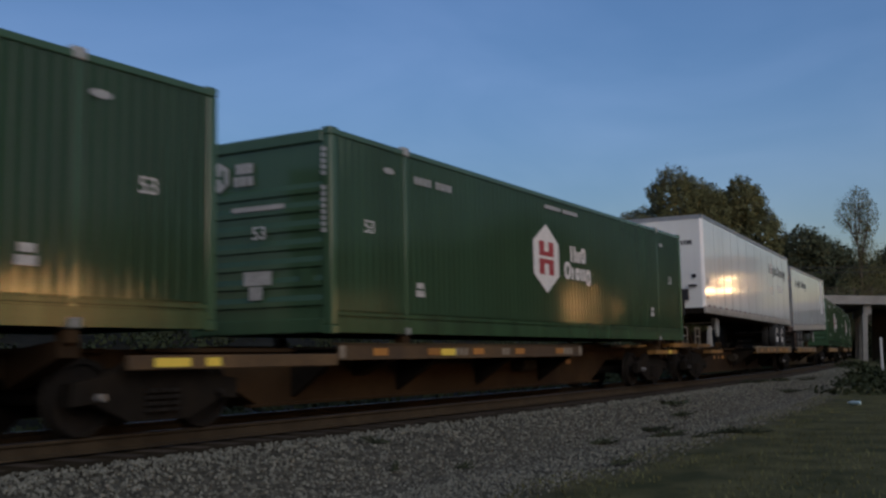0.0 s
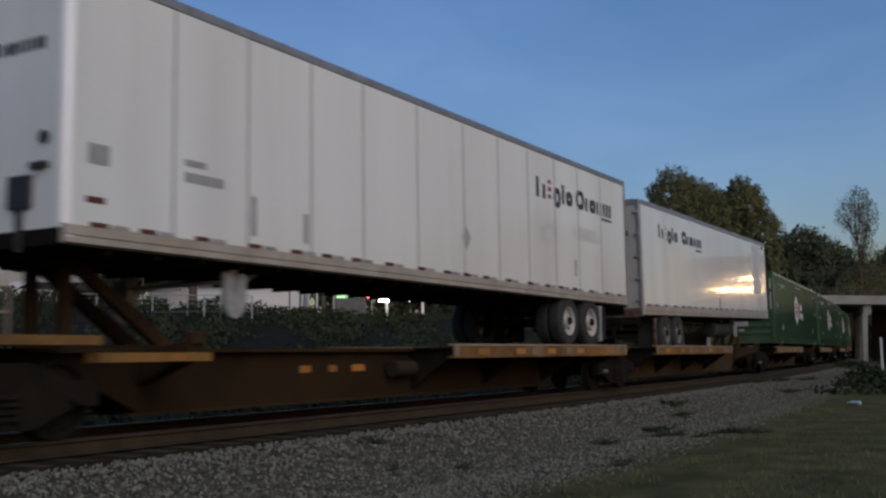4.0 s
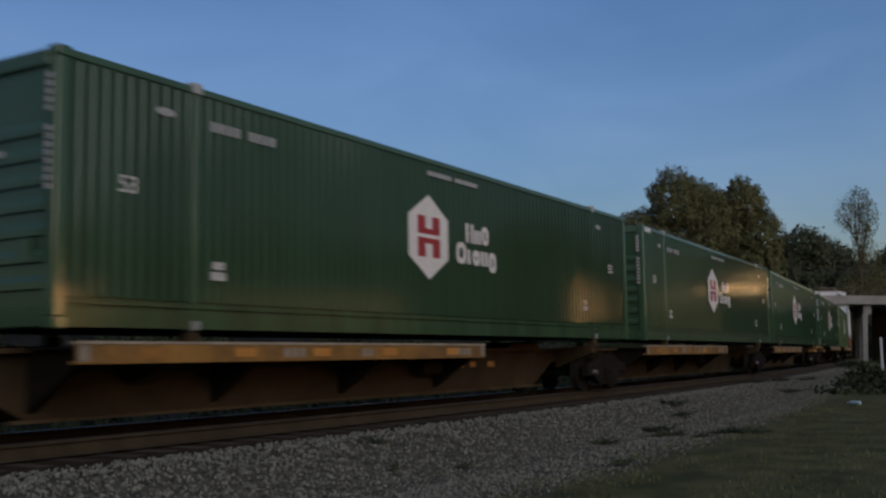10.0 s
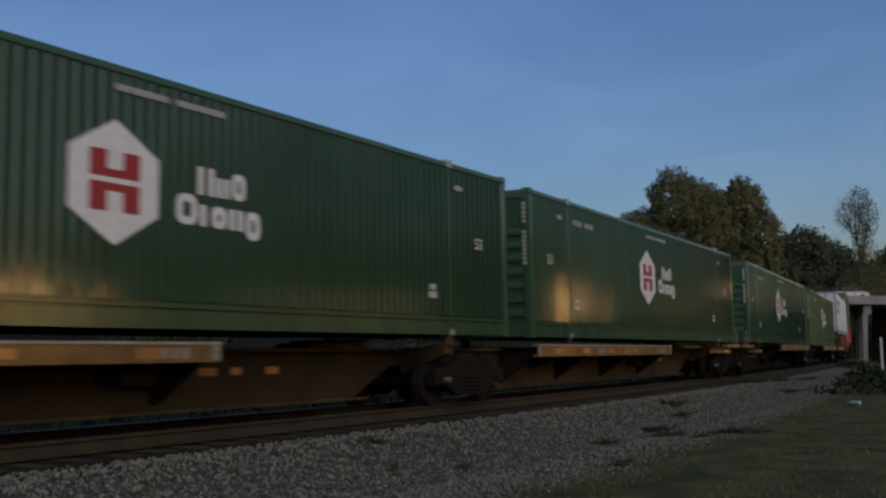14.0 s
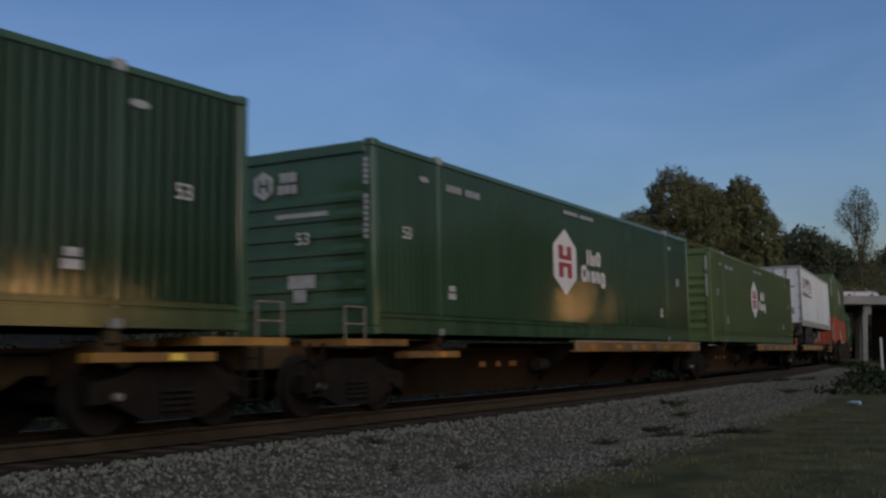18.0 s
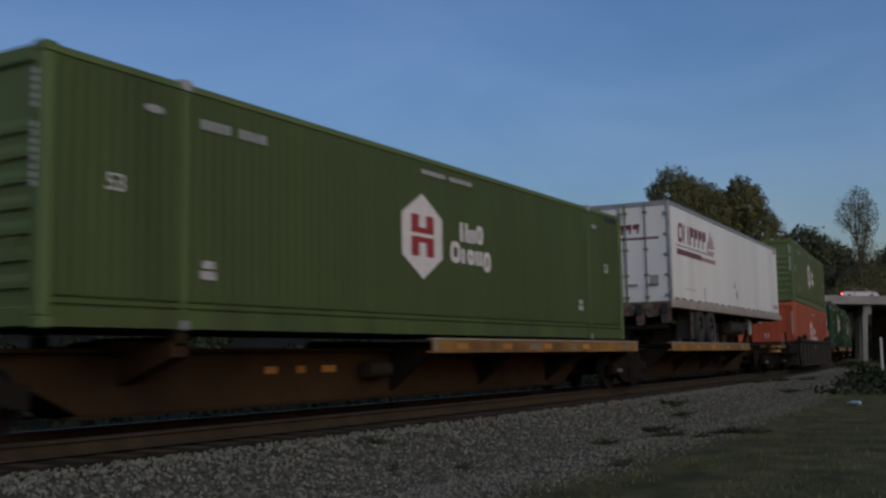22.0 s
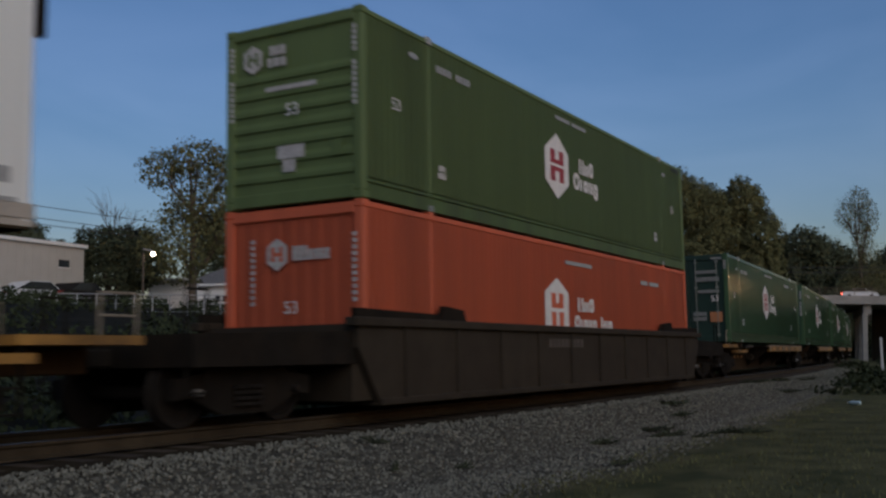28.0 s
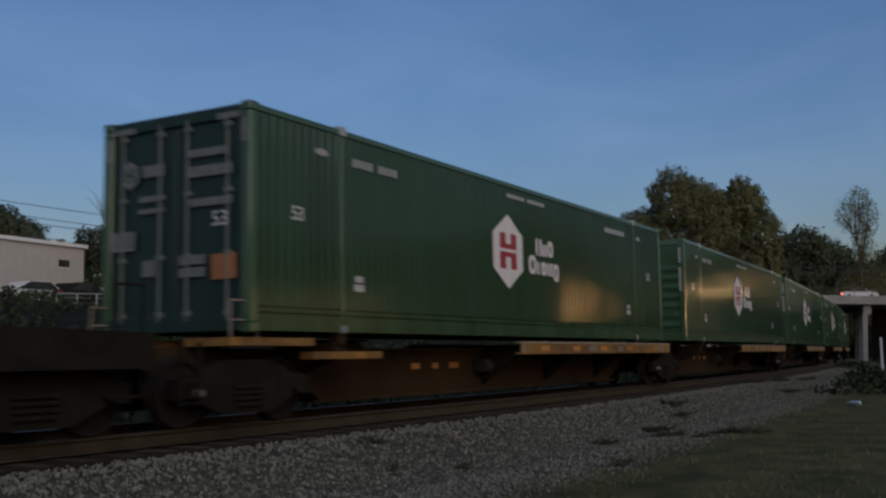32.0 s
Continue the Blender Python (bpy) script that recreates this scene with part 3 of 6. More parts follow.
    if marks == "hexagon":
        share("size_number", FIFTY_THREE, c, -7.13, y + 0.001, 1.555, label="white stencilled 53")
        share("size_number", FIFTY_THREE, c, 7.03, y + 0.001, 1.57, label="white stencilled 53")
    # markings on the leading end
    em = DIMMARK if style == "doors" else NOTICE

    def sign(bm, name="end_marking"):
        part(name, bm, em, c, "white end marking")

    def six(y0, z0, w, h):
        sign(prism(B(), [(y0 + w * math.sin(q), z0 + h * math.cos(q)) for q in (k * math.pi / 3 for k in range(6))], "x", xe, xe + 0.003), "end_emblem")
        for y1, z1, y2, z2 in ((-0.5, -0.45, -0.22, 0.45), (0.22, -0.45, 0.5, 0.45), (-0.22, -0.1, 0.22, 0.1)):
            part("emblem_bar", plate(B(), xe - 0.003, y0 + y1 * w, y0 + y2 * w, z0 + z1 * h, z0 + z2 * h, True), paint, c)
    if style == "ribs":
        six(0.745, 2.355, 0.21, 0.23)
        bm = B()
        for k in range(3):
            plate(bm, xe, 0.33 - k * 0.11, 0.42 - k * 0.11, 2.37, 2.52, True), plate(bm, xe, 0.36 - k * 0.13, 0.46 - k * 0.13, 2.19, 2.33, True)
        sign(bm)
        for y0, y1, z0, z1 in ((-0.48, 0.49, 1.80, 1.87), (-0.25, 0.26, 0.72, 0.92), (-0.08, 0.16, 0.51, 0.70)):
            sign(plate(B(), xe - 0.004, y0, y1, z0, z1, True))
        part("end_plate", plate(B(), xe, -0.95, -0.75, 0.68, 0.92, True), paint, c)
        for y0 in (-1.21, 1.13):
            bm = B()
            for k in range(5):
                plate(bm, xe, y0, y0 + 0.08, 2.55 - k * 0.085, 2.61 - k * 0.085, True)
            sign(bm)
            bm = B()
            for k in range(8):
                plate(bm, xe, y0, y0 + 0.08, 2.00 - k * 0.085, 2.06 - k * 0.085, True)
            sign(bm)
        share("size_number", FIFTY_THREE, c, xe - 0.03, -0.04, 1.46, -90, "white stencilled 53")
    elif style == "pleats":
        six(0.27, 2.17, 0.22, 0.25)
        bm = B()
        for k in range(7):
            plate(bm, xe, -0.10 - k * 0.10, -0.02 - k * 0.10, 2.06, 2.22 + 0.06 * (k < 3), True)
        sign(bm)
        for y0 in (-1.19, 0.70):
            bm = B()
            for k in range(11):
                plate(bm, xe, y0, y0 + 0.08, 2.36 - k * 0.095, 2.42 - k * 0.095, True)
            sign(bm)
        share("size_number", FIFTY_THREE, c, xe - 0.01, 0.0, 1.35, -90, "white stencilled 53")
    else:
        six(0.78, 2.135, 0.18, 0.20)
        for y0, y1, z0, z1 in ((0.16, 0.55, 2.08, 2.24), (0.70, 1.10, 2.70, 2.78), (-1.10, -0.75, 2.70, 2.78), (-1.24, -1.15, 2.38, 2.68), (1.15, 1.24, 2.36, 2.66),
                               (-0.95, -0.25, 2.26, 2.36), (-1.0, -0.25, 2.0, 2.14), (0.68, 1.12, 1.12, 1.38), (0.30, 0.53, 0.76, 0.98), (-0.56, -0.12, 0.88, 1.0), (-0.56, -0.12, 0.72, 0.84),
                               (0.15, 0.6, 1.75, 1.83), (-1.0, -0.3, 1.62, 1.72), (0.15, 0.62, 1.60, 1.66)):
            sign(plate(B(), xe, y0, y1, z0, z1, True))
        part("notice", plate(B(), xe, -1.07, -0.67, 0.67, 0.99, True), mat("faded_orange_film", (0.42, 0.17, 0.07), 0.6), c, "faded orange notice")
        share("size_number", FIFTY_THREE, c, xe - 0.06, -0.86, 1.42, -90, "white stencilled 53")
    return c


# ---- road trailers: 16.15 m, on the train's wheel platforms ----
def wheel_meshes():
    t = B()
    lathe(t, [(0.30, -0.13), (0.47, -0.13), (0.51, -0.09), (0.515, 0.0), (0.51, 0.09), (0.47, 0.13), (0.30, 0.13)], (0, 0, 0), 28, False)
    r = B()
    lathe(r, [(0.30, -0.125), (0.27, -0.10), (0.26, -0.03), (0.15, -0.02), (0.13, -0.10), (0.06, -0.12), (0.0, -0.125)], (0, 0, 0), 24, False)
    k = B()
    for i in range(5):
        a = 2 * math.pi * i / 5 + 0.5
        rod(k, (0.205 * math.cos(a), -0.034, 0.205 * math.sin(a)), (0.205 * math.cos(a), -0.02, 0.205 * math.sin(a)), 0.042, n=10)
    rod(k, (0, -0.17, 0), (0, -0.12, 0), 0.07, 0.085, 12)
    return mesh_of("tyre", t, RUBBER), mesh_of("rim", r, RIMWHITE), mesh_of("wheel_holes", k, WHEELSTEEL)


TYRE, RIM, HOLES = wheel_meshes()
RIM_DARK = RIM.copy()
RIM_DARK.materials[0] = RIMDARK
RIM_GREY = RIM.copy()
RIM_GREY.materials[0] = RIMGREY


def trailer(label, nose, h, wheels, rail, seams, marks, skirt=0.22, rim=None, doors=DOORGREY, sheet=WHITE):
    """A box trailer. nose: -1 or 1, the end that its nose is at; h: the height of its box; wheels: x of the two axles. z = 0 at the box's underside."""
    L2, W2 = 8.07, 1.295
    c = thing("semi_trailer", label, "trailer", "trailers on the train")
    for s in (-1, 1):
        y = s * W2
        xs = [-L2 + 0.06, *seams, L2 - 0.06]
        if len(seams):
            for a, b in zip(xs, xs[1:]):
                part("side_sheet", box(B(), a + 0.004, b - 0.004, min(y, y - s * 0.03), max(y, y - s * 0.03), skirt, h - 0.12, 0.004), sheet, c)
            for a in seams:
                part("panel_seam", box(B(), a - 0.022, a + 0.022, min(y, y + s * 0.004), max(y, y + s * 0.004), skirt + 0.02, h - 0.13), SEAM, c)
        else:
            part("side_sheet", box(B(), xs[0], xs[-1], min(y, y - s * 0.03), max(y, y - s * 0.03), skirt, h - 0.12, 0.004), sheet, c)
        yy = y + s * 0.012
        part("top_rail", box(B(), -L2, L2, min(yy, yy - s * 0.07), max(yy, yy - s * 0.07), h - 0.125, h, 0.015), ALU, c, "grey aluminium top rail")
        part("bottom_rail", prism(B(), [(yy, 0.02), (yy, 0.07), (yy - s * 0.018, 0.076), (yy - s * 0.018, 0.095), (yy, 0.101), (yy, skirt), (yy - s * 0.05, skirt + 0.02), (yy - s * 0.08, 0.0)], "x", -L2, L2), rail, c, "dusty bottom rail")
        if s < 0:
            for k in range(20):
                x = -7.75 + k * 0.79 + 0.12 * math.sin(k * 5.0)
                part("reflector", plate(B(), y - 0.02, x, x + 0.24, skirt + 0.0, skirt + 0.05), DARKRED, c, "dark red reflective strip")
                part("reflector", plate(B(), y - 0.019, x + 0.29, x + 0.52, skirt + 0.005, skirt + 0.045), PALE if k % 3 else ALU, c, "pale reflective strip")
    part("roof", box(B(), -L2 + 0.03, L2 - 0.03, -W2 + 0.05, W2 - 0.05, h - 0.05, h - 0.01), ALU, c)
    part("floor", box(B(), -L2 + 0.05, L2 - 0.05, -W2 + 0.06, W2 - 0.06, 0.03, 0.12), DARKSTEEL, c)
    # the nose
    x = nose * L2
    part("nose_wall", box(B(), min(x, x - nose * 0.04), max(x, x - nose * 0.04), -W2 + 0.10, W2 - 0.10, 0.16, h - 0.12, 0.004), sheet, c)
    for s in (-1, 1):
        part("nose_post", lathe_post(x - nose * 0.10, s * (W2 - 0.10), nose, s, 0.05, h - 0.1), BRIGHT, c, "bright rounded corner post")
    part("nose_top_rail", box(B(), min(x + nose * 0.01, x - nose * 0.06), max(x + nose * 0.01, x - nose * 0.06), -W2 + 0.08, W2 - 0.08, h - 0.125, h), ALU, c)
    part("nose_bottom_rail", box(B(), min(x + nose * 0.01, x - nose * 0.06), max(x + nose * 0.01, x - nose * 0.06), -W2 + 0.05, W2 - 0.05, 0.0, 0.17), DARKSTEEL, c)
    part("kingpin_plate", box(B(), nose * 6.2, nose * 7.9, -0.6, 0.6, -0.03, 0.03) if nose > 0 else box(B(), -7.9, -6.2, -0.6, 0.6, -0.03, 0.03), DARKSTEEL, c)
    if nose > 0:
        part("nose_bracket", box(B(), min(x, x + nose * 0.13), max(x, x + nose * 0.13), -W2 + 0.04, -W2 + 0.16, 1.95, 2.35, 0.01), DARKSTEEL, c, "small dark bracket on the nose")
    # the rear doors
    x = -nose * L2
    e = -nose
    for s in (-1, 1):
        d = part("door", box(B(), min(x, x - e * 0.05), max(x, x - e * 0.05), min(s * 0.01, s * (W2 - 0.09)), max(s * 0.01, s * (W2 - 0.09)), 0.18, h - 0.13, 0.006), doors, c, "scuffed rear door")
        for y in (0.08, 0.64):
            bm = B()
            rod(bm, (x + e * 0.04, s * y, 0.1), (x + e * 0.04, s * y, h - 0.06), 0.020, n=8)
            for z in (0.3, 0.9, 1.6, h - 0.3):
                box(bm, min(x, x + e * 0.055), max(x, x + e * 0.055), s * y - 0.06, s * y + 0.06, z - 0.03, z + 0.03)
            box(bm, min(x + e * 0.03, x + e * 0.06), max(x + e * 0.03, x + e * 0.06), min(s * y, s * (y + 0.3)), max(s * y, s * (y + 0.3)), 0.62, 0.66)
            part("lock_rod", bm, RODGREY, d, "grey steel lock rod")
        for z in (0.35, 0.9, 1.45, 2.0, h - 0.35):
            part("hinge", box(B(), min(x, x + e * 0.05), max(x, x + e * 0.05), s * (W2 - 0.10) - 0.10, s * (W2 - 0.10) + 0.06, z - 0.035, z + 0.035, 0.01), ALU, d)
        part("rear_post", box(B(), min(x + e * 0.02, x - e * 0.12), max(x + e * 0.02, x - e * 0.12), min(s * (W2 + 0.004), s * (W2 - 0.09)), max(s * (W2 + 0.004), s * (W2 - 0.09)), 0.0, h - 0.01, 0.01), ALU, c)
    part("rear_header", box(B(), min(x + e * 0.02, x - e * 0.1), max(x + e * 0.02, x - e * 0.1), -W2 + 0.09, W2 - 0.09, h - 0.13, h - 0.002), ALU, c)
    part("rear_sill", box(B(), min(x + e * 0.03, x - e * 0.12), max(x + e * 0.03, x - e * 0.12), -W2 + 0.02, W2 - 0.02, -0.04, 0.17, 0.01), GRIME, c, "grimy rear sill")
    if doors is DOORGREY:
        part("rear_apron", box(B(), min(x + e * 0.01, x - e * 0.06), max(x + e * 0.01, x - e * 0.06), -W2 + 0.1, W2 - 0.1, -0.22, -0.04, 0.01), DARKSTEEL, c, "grimy rear apron")
    else:
        for y0, y1, drop in ((-1.24, -0.98, 0.42), (-0.93, -0.56, 0.24), (-0.52, -0.30, 0.46), (-0.26, 0.24, 0.20), (0.29, 0.52, 0.44), (0.57, 0.95, 0.26), (0.99, 1.24, 0.40)):
            part("rear_apron", prism(B(), [(y0, -0.04), (y1, -0.04), (y1, -drop + 0.05), (y1 - 0.06, -drop), (y0 + 0.04, -drop + 0.02), (y0, -drop + 0.09)], "x", min(x + e * 0.02, x - e * 0.07), max(x + e * 0.02, x - e * 0.07)),
                 GRIME, c, "rust-streaked hanging rear plate")
        for yy in (-1.1, -0.4, 0.42, 1.1):
            part("dock_bumper", box(B(), min(x, x + e * 0.09), max(x, x + e * 0.09), yy - 0.09, yy + 0.09, -0.16, 0.12, 0.015), RUBBER, c, "black rubber dock bumper")
    for yy in (-1.0, -0.84, 0.84, 1.0):
        part("marker_light", rod(B(), (x + e * 0.03, yy, 0.06), (x + e * 0.045, yy, 0.06), 0.045, n=10), DARKRED, c, "dark red round lamp")
    bm = B()
    for s in (-1, 1):
        box(bm, min(x, x - e * 0.08), max(x, x - e * 0.08), s * 0.5 - 0.04, s * 0.5 + 0.04, -0.48, 0.0)
    box(bm, min(x, x - e * 0.1), max(x, x - e * 0.1), -1.15, 1.15, -0.56, -0.46)
    part("underride_guard", bm, DARKSTEEL, c, "dark rear guard bar")
    # tandem axles
    lo, hi = min(wheels) - 0.9, max(wheels) + 0.9
    bm = B()
    for s in (-1, 1):
        box(bm, lo, hi, s * 0.52 - 0.05, s * 0.52 + 0.05, -0.25, 0.02)
    part("slider_frame", bm, DARKSTEEL, c)
    for x in wheels:
        part("axle", rod(B(), (x, -1.0, -0.44), (x, 1.0, -0.44), 0.065), DARKSTEEL, c)
        for s in (-1, 1):
            for y in (1.13, 0.84):
                w = share("wheel", TYRE, c, x, s * y, -0.44, 0 if s < 0 else 180)
                share("rim", rim or RIM, w)
                if y > 1:
                    share("wheel_holes", HOLES, w, label="dark hub and hand holes")
    x = (lo if wheels[0] * nose > 0 else hi) if False else (max(wheels) + 0.75 if nose < 0 else min(wheels) - 0.75)
    for s in (-1, 1):
        part("mud_flap", box(B(), x - 0.01, x + 0.01, s * 1.0 - 0.28, s * 1.0 + 0.28, -0.82, -0.08), RUBBER, c, "black rubber mud flap")
    for s in (-1, 1):
        part("flap_bracket", prism(B(), [(x - 0.26, -0.06), (x - 0.02, -0.06), (x - 0.08, -0.2), (x - 0.08, -0.84), (x - 0.18, -0.84), (x - 0.18, -0.2)], "y", s * 1.2 - 0.03, s * 1.2 + 0.03), PALE if rim is None else GRIME, c, "hanging flap bracket")
    # landing gear, folded up
    x = 3.6 if nose > 0 else -5.2
    bm = B()
    for s in (-1, 1):
        box(bm, x - 0.07, x + 0.07, s * 0.9 - 0.07, s * 0.9 + 0.07, -0.42, 0.03)
        foot_shape = [(x + 0.2 * math.cos(a), -0.40 + 0.26 * math.sin(a)) for a in (math.pi + math.pi * k / 10 for k in range(11))]
        prism(bm, foot_shape + [(x + 0.2, -0.1), (x + 0.09, -0.1), (x, -0.4), (x - 0.09, -0.1), (x - 0.2, -0.1)], "y", s * 0.98 - 0.03, s * 0.98 + 0.03)
        rod(bm, (x, s * 0.9, -0.30), (x - nose * 0.9, s * 0.6, 0.0), 0.03, n=6)
    rod(bm, (x, -0.9, -0.2), (x, 0.9, -0.2), 0.03, n=6)
    part("landing_gear", bm, PALE, c, "pale folded landing legs")
    if nose > 0:
        tank = part("tank", lathe(B(), [(0.02, -1.05), (0.2, -1.03), (0.27, -0.97), (0.27, 0.97), (0.2, 1.03), (0.02, 1.05)], (0, 0, 0), 20), TANKGREEN, c, "dull grey-green tank slung under the floor")
        tank.matrix_basis = pose(2.4, -0.62, -0.36, 0, 0, 90)
        for dx in (-0.6, 0.6):
            part("tank_strap", box(B(), 2.4 + dx - 0.03, 2.4 + dx + 0.03, -0.9, -0.34, -0.16, 0.03), DARKSTEEL, c)
    beam = mesh_of("cross_member", box(B(), -0.03, 0.03, -W2 + 0.08, W2 - 0.08, -0.06, 0.03), DARKSTEEL)
    for k in range(22):
        share("cross_member", beam, c, -7.4 + k * 0.7)
    marks(c, -W2 - 0.003, -L2 - 0.005, h)
    return c


def lathe_post(x, y, e, s, z0, z1):
    """A quarter-round corner post."""
    pts = [(x, y)] + [(x + e * 0.105 * math.cos(a), y + s * 0.105 * math.sin(a)) for a in (k * math.pi / 12 for k in range(7))]
    return prism(B(), pts, "z", z0, z1)


def marking(c, bm):
    part("small_marking", bm, PALE, c, "grey small marking")


def crown_marks_nose(c, y, xe, h):
    word(c, y, 2.98, 4.95, 1.96, 2.36, "Tr.pto", GREYFILM, "dark grey block lettering")
    word(c, y, 5.07, 7.17, 1.96, 2.36, "Orown", GREYFILM, "dark grey block lettering")
    part("underline", plate(B(), y, 6.5, 7.15, 1.86, 1.91), GREYFILM, c, "dark grey underline")
    bm = B()
    for k in range(3):
        prism(bm, [(3.75 + 0.08 * math.cos(q), 2.33 - 0.15 * k + 0.05 * math.sin(q)) for q in (i * math.pi / 5 for i in range(10))], "y", y - 0.004, y)
    part("red_dots", bm, REDFILM, c, "three red dots")
    marking(c, plate(B(), y, -6.4, -6.05, 1.05, 1.13))
    marking(c, plate(B(), y, -6.4, -5.75, 0.86, 0.98))
    marking(c, plate(B(), y, -7.78, -7.5, 0.86, 1.08))
    marking(c, prism(B(), [(0.27, 1.06), (0.42, 0.86), (0.27, 0.66), (0.12, 0.86)], "y", y, y + 0.003))
    marking(c, plate(B(), y, -5.25, -5.15, 0.35, 0.85))
    marking(c, plate(B(), y, -4.2, -4.1, 0.35, 0.75))
    marking(c, plate(B(), y, 4.95, 5.05, 0.5, 0.85))
    part("notice", plate(B(), y, -7.8, -7.55, 0.45, 0.52), DARKRED, c, "small dark red notice")
    word(c, xe, 0.97, 0.10, 2.07, 2.26, "Tr.pto", GREYFILM, "dark grey block lettering", end=True, weight=0.28)
    word(c, xe, 0.03, -0.97, 2.07, 2.26, "Orown", GREYFILM, "dark grey block lettering", end=True, weight=0.28)
    for x0, x1, z0, z1 in ((3.2, 4.1, 1.08, 1.5), (4.9, 6.4, 1.30, 1.58)):
        outline = [((x0 + x1) / 2 + (x1 - x0) / 2 * math.copysign(abs(math.cos(q)) ** 0.5, math.cos(q)), (z0 + z1) / 2 + (z1 - z0) / 2 * math.copysign(abs(math.sin(q)) ** 0.6, math.sin(q)))
                   for q in (k * math.pi / 12 for k in range(24))]
        part("stain", prism(B(), outline, "y", y + 0.001, y + 0.003), mat("grey_stain", (0.63, 0.64, 0.62), 0.4, 0, 0.18, 2.5, 30, 0), c, "grey smudged stain on the sheet")
    for y0, z0, z1 in ((0.45, 1.1, 1.19), (0.2, 0.93, 1.04)):
        part("nose_marking", plate(B(), xe, y0, 0.95, z0, z1, True), DIMMARK, c, "grey bar marking")
    part("nose_box", box(B(), xe - 0.05, xe + 0.03, -0.81, -0.48, 0.40, 0.74), GREYFILM, c, "small dark box on the nose")
    part("air_coupling", prism(B(), [(-0.99 + 0.07 * math.cos(q), 1.12 + 0.07 * math.sin(q)) for q in (i * math.pi / 6 for i in range(12))], "x", xe - 0.03, xe), GREYFILM, c, "round dark coupling")
    part("coupling_bracket", box(B(), xe - 0.06, xe, -1.06, -0.82, 0.80, 0.86), GREYFILM, c)
    part("conduit", box(B(), xe - 0.04, xe, -0.68, -0.60, -0.05, 0.40), GREYFILM, c)
    part("placard", prism(B(), [(0.87, 0.80), (1.06, 0.60), (0.87, 0.40), (0.68, 0.60)], "x", xe, xe + 0.003), GREYFILM, c, "dark diamond placard")


def crown_marks_rear(c, y, xe, h):
    word(c, y, -6.6, -4.55, 2.04, 2.40, "Tr.pto", GREYFILM, "dark grey block lettering")
    word(c, y, -4.15, -1.90, 2.04, 2.40, "Orown", GREYFILM, "dark grey block lettering")
    part("underline", plate(B(), y, -2.6, -1.9, 1.92, 1.97), GREYFILM, c, "dark grey underline")
    dots = B()
    for k in range(3):
        prism(dots, [(-5.75 + 0.08 * math.cos(q), 2.34 - 0.15 * k + 0.055 * math.sin(q)) for q in (i * math.pi / 5 for i in range(10))], "y", y, y + 0.003)
    part("pale_dots", dots, PALE, c, "three pale dots")
    marking(c, prism(B(), [(0.23, 0.72), (0.42, 0.46), (0.23, 0.20), (0.04, 0.46)], "y", y, y + 0.003))
    marking(c, plate(B(), y, 6.15, 6.86, 0.52, 0.56))
    marking(c, plate(B(), y, 6.15, 6.86, 0.60, 0.66))
    marking(c, plate(B(), y, 6.35, 6.7, 0.72, 0.80))
    part("patch", plate(B(), y, 5.62, 6.86, 0.9, h - 0.2), mat("bluish_patch", (0.56, 0.57, 0.60), 0.4, 0, 0.05), c, "faintly bluish newer sheet")
    part("vent", box(B(), 7.35, 7.62, y - 0.02, y, h - 0.28, h - 0.16, 0.01), GREYFILM, c, "small dark vent")
    word(c, xe, -0.15, -1.0, 1.98, 2.16, "Orown", GREYFILM, "dark grey block lettering", end=True, weight=0.28)
    bm = B()
    plate(bm, xe, -0.95, -0.6, 1.86, 1.90, True)
    for k in range(5):
        plate(bm, xe, -0.75, -0.45, 1.45 - k * 0.14, 1.53 - k * 0.14, True)
    part("door_lettering", bm, GREYFILM, c, "dark grey block lettering")


